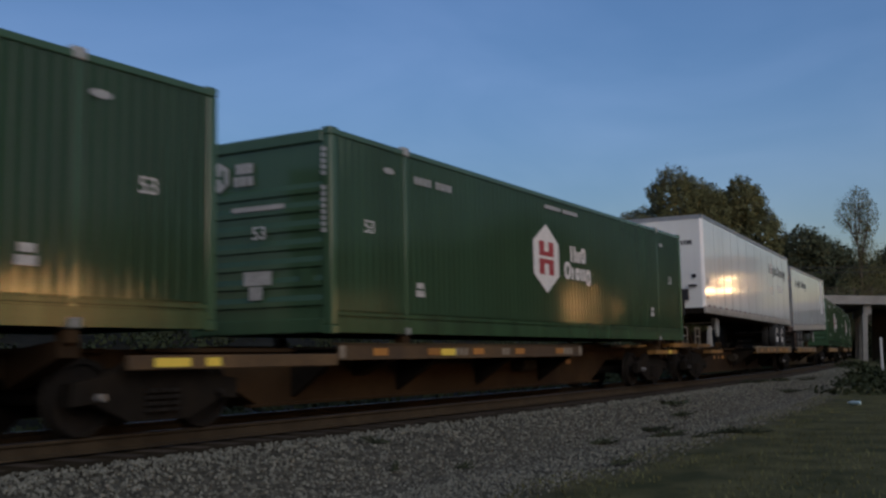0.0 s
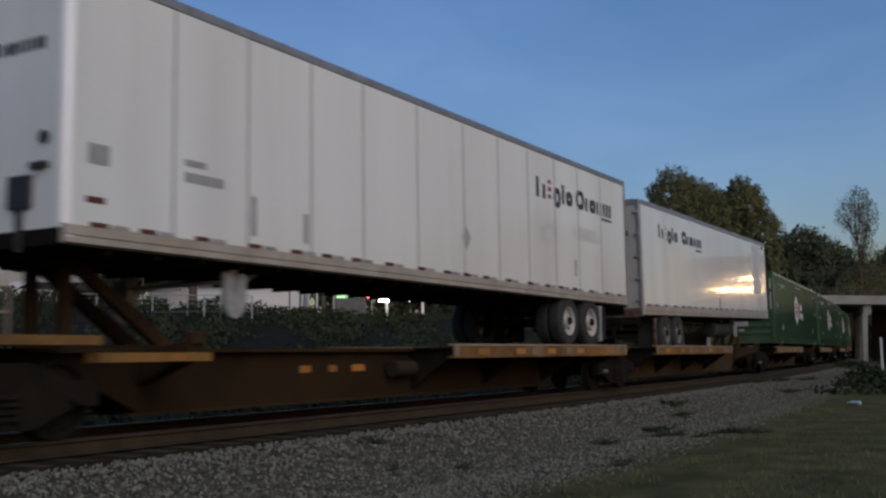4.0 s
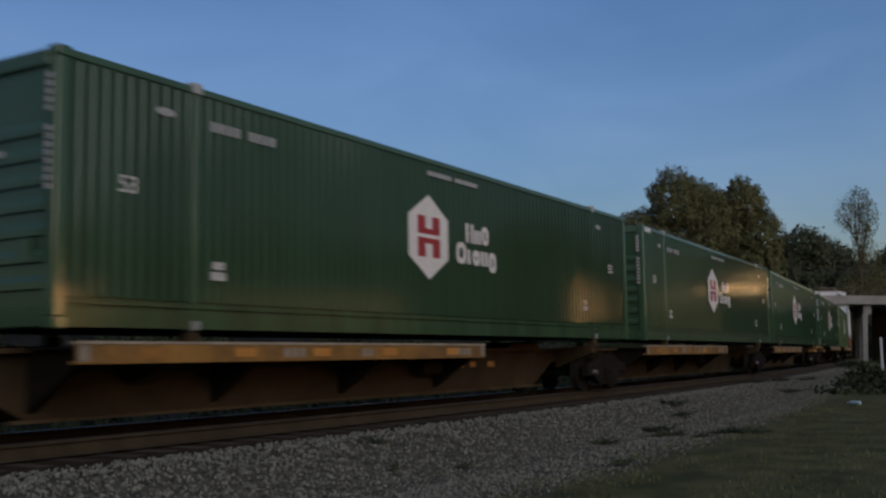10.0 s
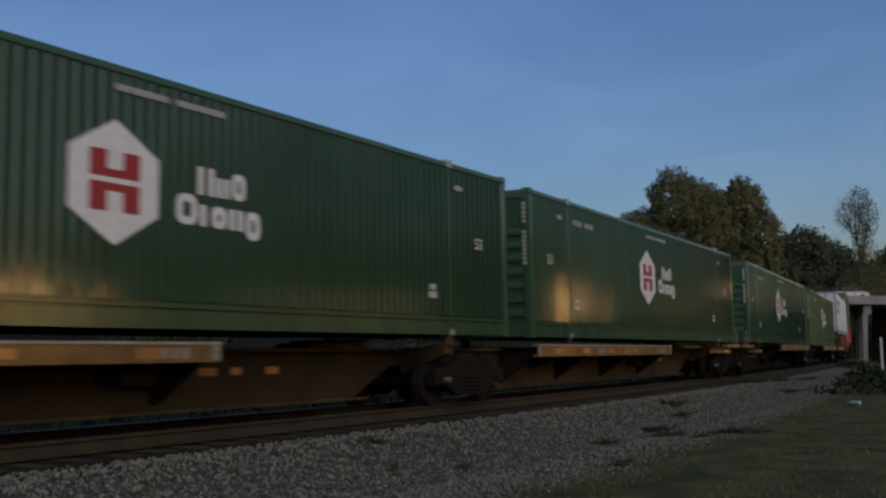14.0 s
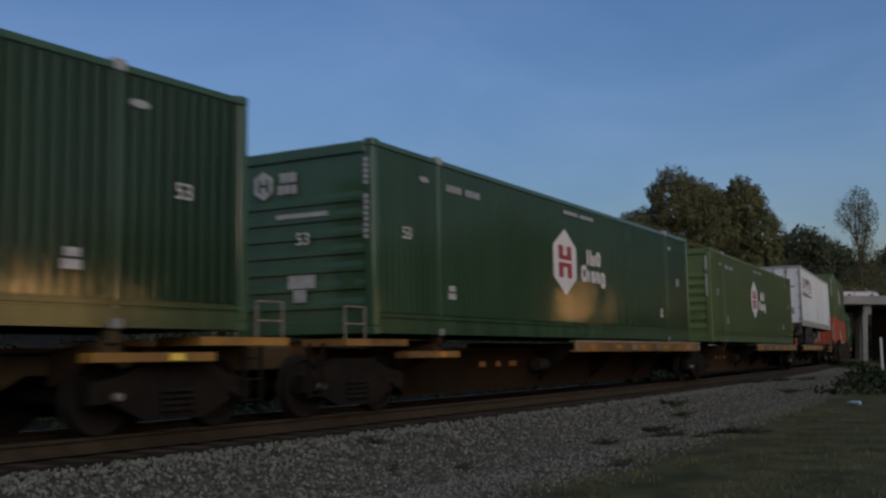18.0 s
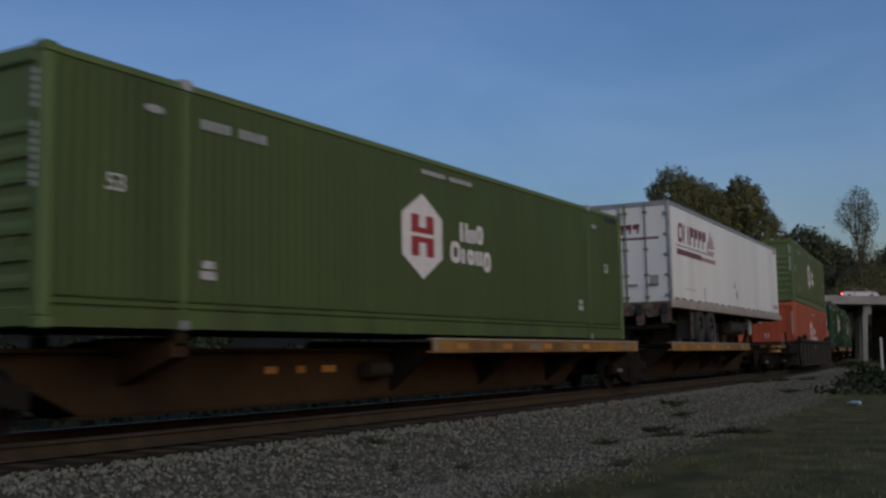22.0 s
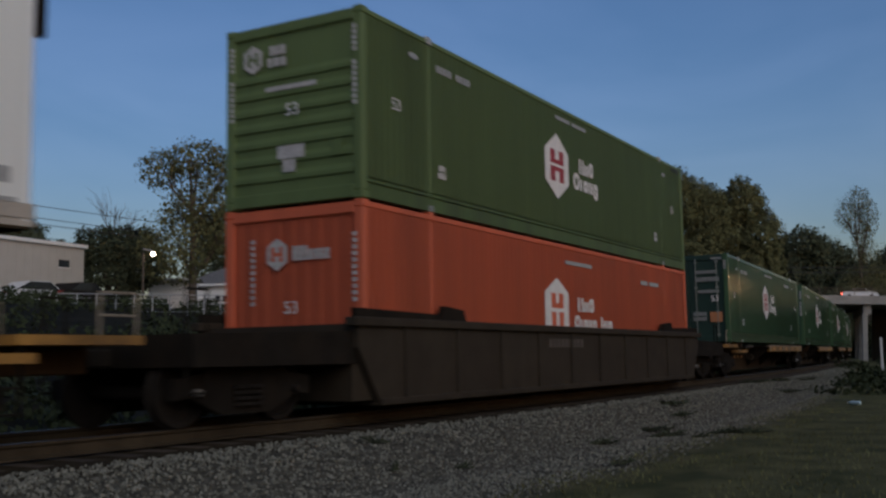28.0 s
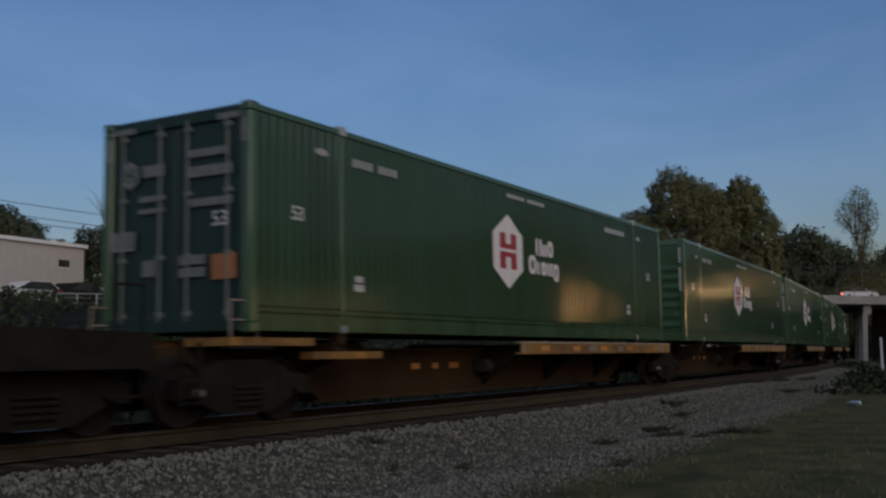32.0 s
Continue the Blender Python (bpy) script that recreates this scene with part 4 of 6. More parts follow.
def clipper_marks(c, y, xe, h):
    word(c, y, -7.28, -4.0, 1.86, 2.40, "Oltffff", MAROON, "maroon slanted block lettering", 0.10, weight=0.2)
    bm = plate(B(), y, -7.37, -4.6, 1.50, 1.66)
    plate(bm, y, -7.37, -3.1, 1.74, 1.77)
    part("stripe", bm, MAROON, c, "maroon stripe")
    part("stripe", plate(B(), y, -4.6, -2.84, 1.50, 1.62), mat("faded_maroon_film", (0.36, 0.20, 0.20), 0.5), c, "faded maroon stripe")
    bm = B()
    for x0, z0, x1, z1, x2, z2 in ((-3.75, 1.95, -3.10, 1.95, -3.40, 2.52), (-3.30, 1.98, -2.92, 1.96, -3.12, 2.40), (-3.90, 1.90, -3.62, 1.92, -3.70, 2.25)):
        prism(bm, [(x0, z0), (x1, z1), (x2, z2)], "y", y, y + 0.003)
    prism(bm, [(-3.95, 1.88), (-2.88, 1.88), (-3.05, 1.78), (-3.80, 1.78)], "y", y, y + 0.003)
    part("sail_emblem", bm, mat("washed_maroon_film", (0.42, 0.32, 0.32), 0.5), c, "faded emblem of plain sail shapes")
    marking(c, prism(B(), [(0.2, 0.90), (0.36, 0.68), (0.2, 0.46), (0.04, 0.68)], "y", y, y + 0.003))
    marking(c, prism(B(), [(-0.12, 1.10), (0.0, 0.98), (-0.12, 0.86), (-0.24, 0.98)], "y", y, y + 0.003))
    marking(c, plate(B(), y, -6.6, -5.4, 0.56, 0.58))
    marking(c, plate(B(), y, -4.4, -4.3, 0.3, 0.7))
    marking(c, plate(B(), y, 6.9, 7.8, 0.42, 0.58))
    part("vent", box(B(), 7.35, 7.62, y - 0.02, y, h - 0.28, h - 0.16, 0.01), GREYFILM, c, "small dark vent")
    word(c, xe - 0.004, 1.0, -0.45, 2.05, 2.31, "Oltffff", MAROON, "maroon slanted block lettering", 0.05, True, 0.2)
    bm = B()
    plate(bm, xe, -0.99, 1.01, 1.88, 1.94, True)
    part("door_lettering", bm, MAROON, c, "maroon slanted block lettering")
    bm = prism(B(), [(0.89, 1.48), (1.10, 1.25), (0.89, 1.02), (0.68, 1.25)], "x", xe, xe + 0.003)
    part("door_marking", bm, PALE, c, "grey diamond on the door")
    part("door_marking", plate(B(), xe, 0.35, 0.95, 0.78, 0.94, True), mat("blue_grey_film", (0.26, 0.30, 0.40), 0.5), c, "blue-grey bar")
    part("door_marking", plate(B(), xe, 0.45, 0.9, 1.0, 1.1, True), mat("blue_grey_film", (0.26, 0.30, 0.40), 0.5), c, "blue-grey bar")
    part("door_marking", plate(B(), xe, -0.95, -0.7, 0.6, 0.9, True), PALE, c, "grey bar on the door")


# ---- the cars under the loads ----
STENCIL = mat("faded_stencil", (0.24, 0.20, 0.15), 0.7, 0, 0.4, 8, 40, 0)


def bogie():
    """A two-axle truck, z = 0 at the rail, centre at its pivot."""
    c = thing("rail_truck", "grimy cast-steel two-axle railway truck", "rail truck", "trucks under the train")
    for s in (-1, 1):
        y = s * 1.0
        side = [(-1.22, 0.34), (-1.22, 0.58), (-0.80, 0.64), (-0.42, 0.80), (0.42, 0.80), (0.80, 0.64), (1.22, 0.58), (1.22, 0.34), (0.95, 0.36), (0.45, 0.14), (-0.45, 0.14), (-0.95, 0.36)]
        f = part("side_frame", prism(B(), side, "y", y - 0.07, y + 0.07), DARKSTEEL, c)
        bm = B()
        for x in (-0.18, 0.0, 0.18):
            for k in range(4):
                rod(bm, (x, y + s * 0.085, 0.24 + k * 0.07), (x, y + s * 0.085, 0.28 + k * 0.07), 0.075, n=10)
        part("spring", bm, WHEELSTEEL, f)
        for x in (-0.89, 0.89):
            part("bearing_cap", rod(B(), (x, y + s * 0.07, 0.42), (x, y + s * 0.16, 0.42), 0.048, 0.04, 12), CAPSTEEL if x < 0 else WHEELSTEEL, f, "pale bearing end cap")
    part("bolster", box(B(), -0.2, 0.2, -1.0, 1.0, 0.42, 0.72, 0.03), DARKSTEEL, c)
    for x in (-0.89, 0.89):
        w = part("wheelset", rod(B(), (0, -0.72, 0), (0, 0.72, 0), 0.085, n=14), WHEELSTEEL, c)
        w.matrix_basis = pose(x, 0, 0.42)
        for s in (-1, 1):
            bm = B()
            lathe(bm, [(0.10, -0.08), (0.16, -0.07), (0.20, -0.02), (0.34, -0.02), (0.36, -0.065), (0.415, -0.065), (0.42, 0.04), (0.445, 0.05), (0.445, 0.072), (0.34, 0.072), (0.2, 0.05), (0.1, 0.06)], (0, 0, 0), 28)
            if s > 0:
                bmesh.ops.transform(bm, matrix=Matrix.Rotation(math.pi, 4, "Z"), verts=bm.verts)
            wh = part("wheel", bm, WHEELSTEEL, w)
            wh.matrix_basis = pose(0, s * 0.765, 0)
    return c


def spine(half, plat0, plat1, top, label, load, end_lead=False, end_trail=False, raised=0.0, steel=BROWN, tail=0.0, edge=YELLOW):
    """One platform of a spine car. half: from its middle to a pivot; plat0..plat1: where the wheel deck runs; load: x of the load's middle; top: deck height."""
    c = thing("spine_car", label, "rail car", "cars of the train")
    a, b = -half, half
    # deep central sill, its belly rising over the trucks
    prof = [(a - 0.5, 0.66), (a + 1.45, 0.66), (a + 2.5, 0.16), (b - 2.5, 0.16), (b - 1.45, 0.66), (b + 0.5, 0.66), (b + 0.5, 0.94), (a - 0.5, 0.94)]
    prof = [(min(max(x, a - 0.2), b + 0.2), z) for x, z in prof]
    part("centre_sill", prism(B(), prof, "y", -0.36, 0.36), steel, c, "rusty brown deep centre sill")
    bm = B()
    for s in (-1, 1):
        box(bm, a + 0.3, b - 0.3, s * 0.42 - 0.08, s * 0.42 + 0.08, 0.90, 0.95)
        box(bm, a + 2.2, b - 2.2, s * 0.40 - 0.06, s * 0.40 + 0.06, 0.16, 0.195)
    part("sill_flange", bm, steel, c)
    # wheel deck with its yellow side channel
    for s in (-1, 1):
        y = s * 1.29
        part("side_channel", prism(B(), [(y, top - 0.225), (y, top - 0.02), (y - s * 0.03, top - 0.02), (y - s * 0.03, top - 0.19), (y - s * 0.12, top - 0.19), (y - s * 0.12, top - 0.225)],
                                   "x", plat0, plat1), edge, c, "worn yellow side channel")
        part("deck_edge", box(B(), plat0, plat1, min(y + s * 0.01, y - s * 0.12), max(y + s * 0.01, y - s * 0.12), top - 0.02, top + 0.012), GUARD if edge is YELLOW else RUSTY, c, "scuffed deck edge")
        part("deck_plate", box(B(), plat0, plat1, min(s * 0.5, s * 1.2), max(s * 0.5, s * 1.2), top - 0.07, top - 0.04), DARKSTEEL, c)
        for f in (0.02, 0.34, 0.66, 0.98):
            x = plat0 + f * (plat1 - plat0)
            part("outrigger", prism(B(), [(s * 0.36, 0.26), (s * 0.36, top - 0.08), (s * 1.16, top - 0.08), (s * 1.16, top - 0.2)], "x", x - 0.06, x + 0.06), DARKSTEEL, c)
    w = plat1 - plat0
    for k in range(5):
        x = plat0 + (0.07 + 0.2 * k) * w + 0.3 * math.sin(k * 7.1 + half)
        part("reflector", plate(B(), -1.296, x, x + 0.38, top - 0.17, top - 0.065), AMBER, c, "amber reflector")
    for x in (plat0, plat1 - 0.16):
        part("end_mark", plate(B(), -1.295, x + 0.01, x + 0.15, top - 0.2, top - 0.03), STENCIL, c, "pale end mark")
    for f, n in ((0.42, 3), (0.62, 2), (0.9, 5)):
        x = plat0 + f * w
        bm = B()
        for k in range(n):
            plate(bm, -1.294, x + k * 0.16 - 0.4, x + k * 0.16 - 0.28, top - 0.18, top - 0.06)
        part("side_marking", bm, STENCIL, c, "faded stencilled marking")
    # trailer hitch folded on the bare end of the spine
    hx = (plat1 + b) / 2 + 0.6 if plat0 + plat1 < 0 else (plat0 + a) / 2 - 0.6
    e = 1 if plat0 + plat1 < 0 else -1
    if raised:
        px = load + (7.1 if e > 0 else -7.1)
        stand = part("hitch", box(B(), min(px - e * 1.6, px + e * 0.2), max(px - e * 1.6, px + e * 0.2), -0.36, 0.36, 0.945, 0.99, 0.01), steel, c, "rusty raised trailer hitch on diagonal struts")
        for y0, y1 in ((-0.34, -0.22), (0.22, 0.34)):
            part("strut", prism(B(), [(px - e * 1.55, 0.985), (px - e * 1.25, 0.985), (px + e * 0.02, raised - 0.1), (px - e * 0.22, raised - 0.1)], "y", y0, y1), steel, stand)
            part("leg", prism(B(), [(px + e * 0.03, 0.985), (px + e * 0.17, 0.985), (px + e * 0.17, raised - 0.1), (px + e * 0.05, raised - 0.1)], "y", y0, y1), steel, stand)
        part("hitch_plate", box(B(), px - 0.4, px + 0.4, -0.5, 0.5, raised - 0.1, raised - 0.035, 0.02), DARKSTEEL, stand)
    else:
        hitch = part("hitch", prism(B(), [(hx - 1.0, 0.95), (hx + 0.5, 0.95), (hx + 0.35, 1.06), (hx - 0.8, 1.04)], "y", -0.34, 0.34), steel, c, "rusty folded trailer hitch")
        part("hitch_plate", box(B(), hx - 0.4, hx + 0.4, -0.5, 0.5, 1.05, 1.085, 0.02), DARKSTEEL, hitch)
    # cross arms with the pedestals that carry a container's fittings
    for x in (load - 6.095, load + 6.095):
        for s in (-1, 1):
            arm = part("cross_arm", prism(B(), [(s * 0.36, 0.52), (s * 0.36, 0.92), (s * 1.22, 1.02), (s * 1.22, 0.84)], "x", x - 0.13, x + 0.13), steel, c)
            part("pedestal", box(B(), x - 0.09, x + 0.09, min(s * 1.10, s * 1.27), max(s * 1.10, s * 1.27), 0.98, 1.128, 0.015), steel, arm)
    for x, w2 in ((hx - e * 3.2, 0.34), (hx - e * 1.9, 0.26), (hx - e * 2.6, 0.2)):
        part("reflector", plate(B(), -0.365, x, x + w2, 0.60, 0.70), AMBER, c, "small amber reflector")
    part("brake_gear", rod(B(), (hx - e * 4.4 - 0.3, -0.52, 0.62), (hx - e * 4.4 + 0.3, -0.52, 0.62), 0.13, 0.13, 14), WELLBROWN, c, "grimy brake cylinder")
    for on, x, d in ((end_lead, a, -1), (end_trail, b, 1)):
        if on:
            for s in (-1, 1):
                u0, u1, w0, w1 = (-0.55, 1.1, 1.05, 2.7) if d < 0 else (1.22 + tail, 2.75 + tail, -0.32 + tail, 1.42 + tail)
                part("end_step", box(B(), x + u0, x + u1, min(s * 0.5, s * 1.25), max(s * 0.5, s * 1.25), 0.97, 1.07), YELLOW, c, "yellow end platform")
                part("end_step", box(B(), x + w0, x + w1, min(s * 1.05, s * 1.28), max(s * 1.05, s * 1.28), 0.79, 0.89), YELLOW, c, "yellow side sill")
                bm = B()
                for zz in (0.30, 0.55, 0.8):
                    box(bm, min(x + d * 1.0, x + d * 1.3), max(x + d * 1.0, x + d * 1.3), s * 1.18 - 0.02, s * 1.18 + 0.02, zz, zz + 0.02)
                for xx in (1.0, 1.3):
                    box(bm, x + d * xx - 0.015, x + d * xx + 0.015, s * 1.18 - 0.02, s * 1.18 + 0.02, 0.28, 1.0)
                part("ladder", bm, DARKSTEEL, c, "dark stirrup steps")
                part("reflector", plate(B(), -1.284, x + (w0 * 0.4 + w1 * 0.6), x + (w0 * 0.4 + w1 * 0.6) + 0.22, 0.80, 0.88) if s < 0 else plate(B(), 1.28, x + w0 + 0.3, x + w0 + 0.5, 0.80, 0.88),
                     LEMON if d > 0 else AMBER, c, "yellow reflector on the side sill")
                bm = B()
                g0, g1 = (-0.5, 0.0) if d < 0 else (2.2 + tail, 2.68 + tail)
                for xx in (g0, g1):
                    rod(bm, (x + xx, s * 1.2, 1.05), (x + xx, s * 1.2, 1.52), 0.016, n=6)
                for zz in (1.28, 1.52):
                    rod(bm, (x + g0, s * 1.2, zz), (x + g1, s * 1.2, zz), 0.015, n=6)
                part("grab_rail", bm, STENCIL, c, "pale scuffed grab rail")
            ext = 2.6 if d > 0 else 1.3
            part("end_sill", box(B(), min(x, x + d * ext), max(x, x + d * ext), -0.52, 0.52, 0.66, 0.97, 0.02), steel, c)
            part("coupler", box(B(), min(x + d * ext, x + d * (ext + 0.45)), max(x + d * ext, x + d * (ext + 0.45)), -0.11, 0.11, 0.72, 0.95, 0.03), DARKSTEEL, c)
    return c


def well_car(half):
    """A deep well car, trucks at -half and half."""
    c = thing("well_car", "dull brown steel well car carrying two stacked containers", "rail car", "cars of the train")
    for s in (-1, 1):
        y0, y1 = s * 1.34, s * 1.46
        out = [(-8.45, 0.95), (-7.9, 0.16), (7.9, 0.16), (8.45, 0.95), (8.45, 1.28), (-8.45, 1.28)]
        w = part("side_wall", prism(B(), out, "y", min(y0, y1), max(y0, y1)), WELLBROWN, c, "dull brown well side")
        part("top_chord", box(B(), -8.6, 8.6, min(s * 1.33, s * 1.53), max(s * 1.33, s * 1.53), 1.24, 1.37, 0.015), WELLBROWN, w)
        part("bottom_chord", box(B(), -7.9, 7.9, min(s * 1.30, s * 1.50), max(s * 1.30, s * 1.50), 0.12, 0.22, 0.01), WELLBROWN, w)
        for e in (-1, 1):
            part("end_liner", box(B(), min(e * 7.7, e * 8.44), max(e * 7.7, e * 8.44), min(s * 1.305, s * 1.338), max(s * 1.305, s * 1.338), 0.2, 1.24), WELLBROWN, w)
        for x in [-7.2 + 1.6 * k for k in range(10)]:
            part("stiffener", box(B(), x - 0.05, x + 0.05, min(y1, y1 + s * 0.035), max(y1, y1 + s * 0.006), 0.22, 1.24), WELLBROWN, w)
        for e in (-1, 1):
            part("container_guide", prism(B(), [(e * 5.3, 1.36), (e * 6.1, 1.36), (e * 6.0, 1.60), (e * 5.4, 1.55)], "y", min(s * 1.36, s * 1.48), max(s * 1.36, s * 1.48)), DARKSTEEL, w)
            part("container_guide", prism(B(), [(e * 6.1, 1.36), (e * 8.5, 1.36), (e * 8.5, 1.50), (e * 6.1, 1.46)], "y", min(s * 1.37, s * 1.46), max(s * 1.37, s * 1.46)), DARKSTEEL, w)
    part("well_floor", box(B(), -7.9, 7.9, -1.32, 1.32, 0.12, 0.20), DARKSTEEL, c)
    for e in (-1, 1):
        part("end_platform", prism(B(), [(e * 8.3, 0.72), (e * 8.3, 1.18), (e * (half + 1.3), 1.10), (e * (half + 1.3), 0.72)], "y", -1.36, 1.36), DARKSTEEL, c, "dull dark end deck")
        part("end_bulkhead", box(B(), min(e * 8.3, e * 8.42), max(e * 8.3, e * 8.42), -1.34, 1.34, 0.2, 1.28), WELLBROWN, c)
        part("coupler", box(B(), min(e * (half + 1.3), e * (half + 1.9)), max(e * (half + 1.3), e * (half + 1.9)), -0.11, 0.11, 0.72, 0.95, 0.03), DARKSTEEL, c)
        for s in (-1, 1):
            bm = B()
            for xx in (0.9, 1.25):
                rod(bm, (e * (half + xx), s * 1.2, 0.4), (e * (half + xx), s * 1.2, 1.65), 0.018, n=6)
            for z in (0.42, 0.7, 1.0, 1.62):
                rod(bm, (e * (half + 0.9), s * 1.2, z), (e * (half + 1.25), s * 1.2, z), 0.016, n=6)
            part("ladder", bm, DARKSTEEL, c, "dark end ladder")
    bm = B()
    for k in range(9):
        plate(bm, -1.465, -1.9 + k * 0.2, -1.76 + k * 0.2, 0.95, 1.12)
    part("side_marking", bm, mat("faint_stencil", (0.075, 0.06, 0.05), 0.7), c, "faint stencilled marking")
    return c


# The make-up of the train, from the leading end: pivots along the track at the start, and load.
#        pivot a, pivot b, load, middle of load, deck from, deck to, deck top
UNITS = [(-9.4, 8.1, "green", 0.66, -8.0, 0.8, 1.0), (8.1, 25.1, "green", 19.06, -7.9, 0.8, 1.0),
         (29.3, 45.7, "crown_nose", 37.91, -0.2, 7.9, 1.0), (45.7, 63.1, "crown_rear", 55.22, -7.0, 1.65, 1.0),
         (63.1, 80.4, "green", 73.17, -7.75, 0.95, 1.0), (80.4, 97.8, "green", 90.72, -7.95, 0.75, 1.0),
         (97.8, 115.1, "green", 107.96, -7.8, 0.95, 1.0),
         (118.6, 136.3, "green", 126.78, -0.45, 9.0, 1.09), (136.3, 154.5, "lime", 145.49, -0.6, 8.95, 1.09),
         (154.5, 172.4, "clipper", 165.66, -8.2, 1.9, 1.10),
         (200.7, 217.5, "doors", 208.52, -0.4, 8.6, 1.05), (217.5, 235.2, "green", 226.93, -0.5, 8.4, 1.05),
         (235.2, 252.9, "green", 244.5, -0.5, 8.4, 1.05), (252.9, 270.6, "green", 262.1, -0.5, 8.4, 1.05),
         (270.6, 288.3, "green", 279.4, -0.5, 8.4, 1.05)]
LEADS, TRAILS = {29.3, 118.6, 200.7}, {25.1, 115.1, 172.4}
WELL = (187.32 - 10.3, 187.32 + 10.3, 187.32)

base = {
    "green": container(GREEN, "dark green corrugated steel container with white six-sided emblem"),
    "lime": container(LIME, "olive green corrugated steel container with white six-sided emblem"),
    "doors": container(GREEN, "dark green steel container with its doors at the leading end", "doors"),
    "orange": container(ORANGE, "orange-red steel container with a white peaked emblem", "pleats", "house"),
    "crown_nose": trailer("white box trailer with dark lettering, bright nose posts", -1, 2.965, (4.66, 5.86), SKIRT, [-6.57, -5.31, -4.03, -2.8, -1.3, 0.2, 1.5, 2.75, 4.0, 5.2, 6.5], crown_marks_nose, 0.20),
    "crown_rear": trailer("white box trailer with dark lettering, grimy rear doors leading", 1, 2.90, (-5.95, -4.75), SKIRT, [], crown_marks_rear, 0.24, RIM_GREY),
    "clipper": trailer("white box trailer with maroon slanted lettering, rear doors leading", 1, 2.92, (-4.83, -3.5), SKIRT, [], clipper_marks, 0.24, RIM_DARK, MATTEWHITE, MATTEWHITE),
}
used = set()
for a, b, load, mid, p0, p1, top in UNITS:
    m, half = (a + b) / 2, (b - a) / 2
    shift = mid - m
    car = spine(half, p0 + shift, p1 + shift, top, "rusty brown spine car with worn yellow wheel deck", shift, a in LEADS, b in TRAILS,
                {"crown_nose": 1.955, "crown_rear": 1.80, "clipper": 2.05}.get(load, 0.0), RUSTY if 40 < a < 100 else BROWN,
                -1.0 if b == 115.1 else 0.0, DULLYELLOW if a < 29 else YELLOW)
    if a == 8.1:
        sill = part("side_sill", box(B(), -9.2, p0 + shift - 0.02, -1.29, -1.2, 0.70, 0.86, 0.01), DULLYELLOW, car, "grimy yellow-brown side sill")
        for x0, x1 in ((-8.85, -8.3), (-8.05, -7.8)):
            part("reflector", plate(B(), -1.295, x0, x1, 0.73, 0.83), LEMON, sill, "bright yellow reflector")
        part("reflector", plate(B(), -1.30, -2.65, -2.18, 0.82, 0.93), LEMON, car, "bright yellow reflector")
    carry(car, a, b)
    ob = base[load] if load not in used else copy_thing(base[load], Matrix())
    used.add(load)
    if load == "crown_nose":
        local = pose(shift, 0, 1.955, 0, 0.2, 0)
    elif load == "crown_rear":
        local = pose(shift, 0, 1.905, 0, -1.16, 0)
    elif load == "clipper":
        local = pose(shift, 0, 2.055, 0, -0.18, 0)
    else:
        local = pose(shift, 0, 1.134)
        if abs(a - 80.4) < 0.1:
            part("notice", plate(B(), -CW - 0.003, -7.83, -7.33, 2.73, 2.84), DECAL, ob, "white plate at the top corner")
    carry(ob, a, b, local)
wellcar = carry(well_car(10.3), WELL[0], WELL[1])
carry(base["orange"], WELL[0], WELL[1], pose(0, 0, 0.205))
carry(copy_thing(base["lime"], Matrix()), WELL[0], WELL[1], pose(0, 0, 3.113))

first = bogie()
pivots = sorted({p for u in UNITS for p in u[:2]} | set(WELL[:2]))
for i, p in enumerate(pivots):
    ob = first if i == 0 else copy_thing(first, Matrix())
    carry(ob, p - 0.89, p + 0.89)
    SPINNING.extend(o for o in ob.children if o.name.startswith("wheelset"))

# ---- the ground, the track and what stands round it ----


def smooth(x, a, b):
    t = min(1.0, max(0.0, (x - a) / (b - a)))
    return t * t * (3 - 2 * t)


def ground_height(s, off):
    """Ballast bed, a verge on the camera's side, a bank that climbs beyond the track."""
    bed = -0.20 - 0.45 * smooth(abs(off), 2.0, 3.7)
    z = bed
    if off > 0:
        z += (4.6 * smooth(off, 7.0, 34.0) + 0.9 * smooth(off, 38, 62)) * (1 - smooth(s, 80, 130)) + 3.0 * smooth(off, 6.0, 30.0) * smooth(s, 70, 130)
    else:
        z += 0.5 * smooth(-off, 12, 40) + 6.0 * smooth(-off, 9, 20) * smooth(s, 90, 125) * (1 - smooth(s, 170, 240))
    z += 0.05 * noise.noise(Vector((s * 0.25, off * 0.25, 0))) * smooth(abs(off), 2.5, 5) + 0.5 * noise.noise(Vector((s * 0.03, off * 0.03, 3))) * smooth(abs(off), 15, 60)
    return z


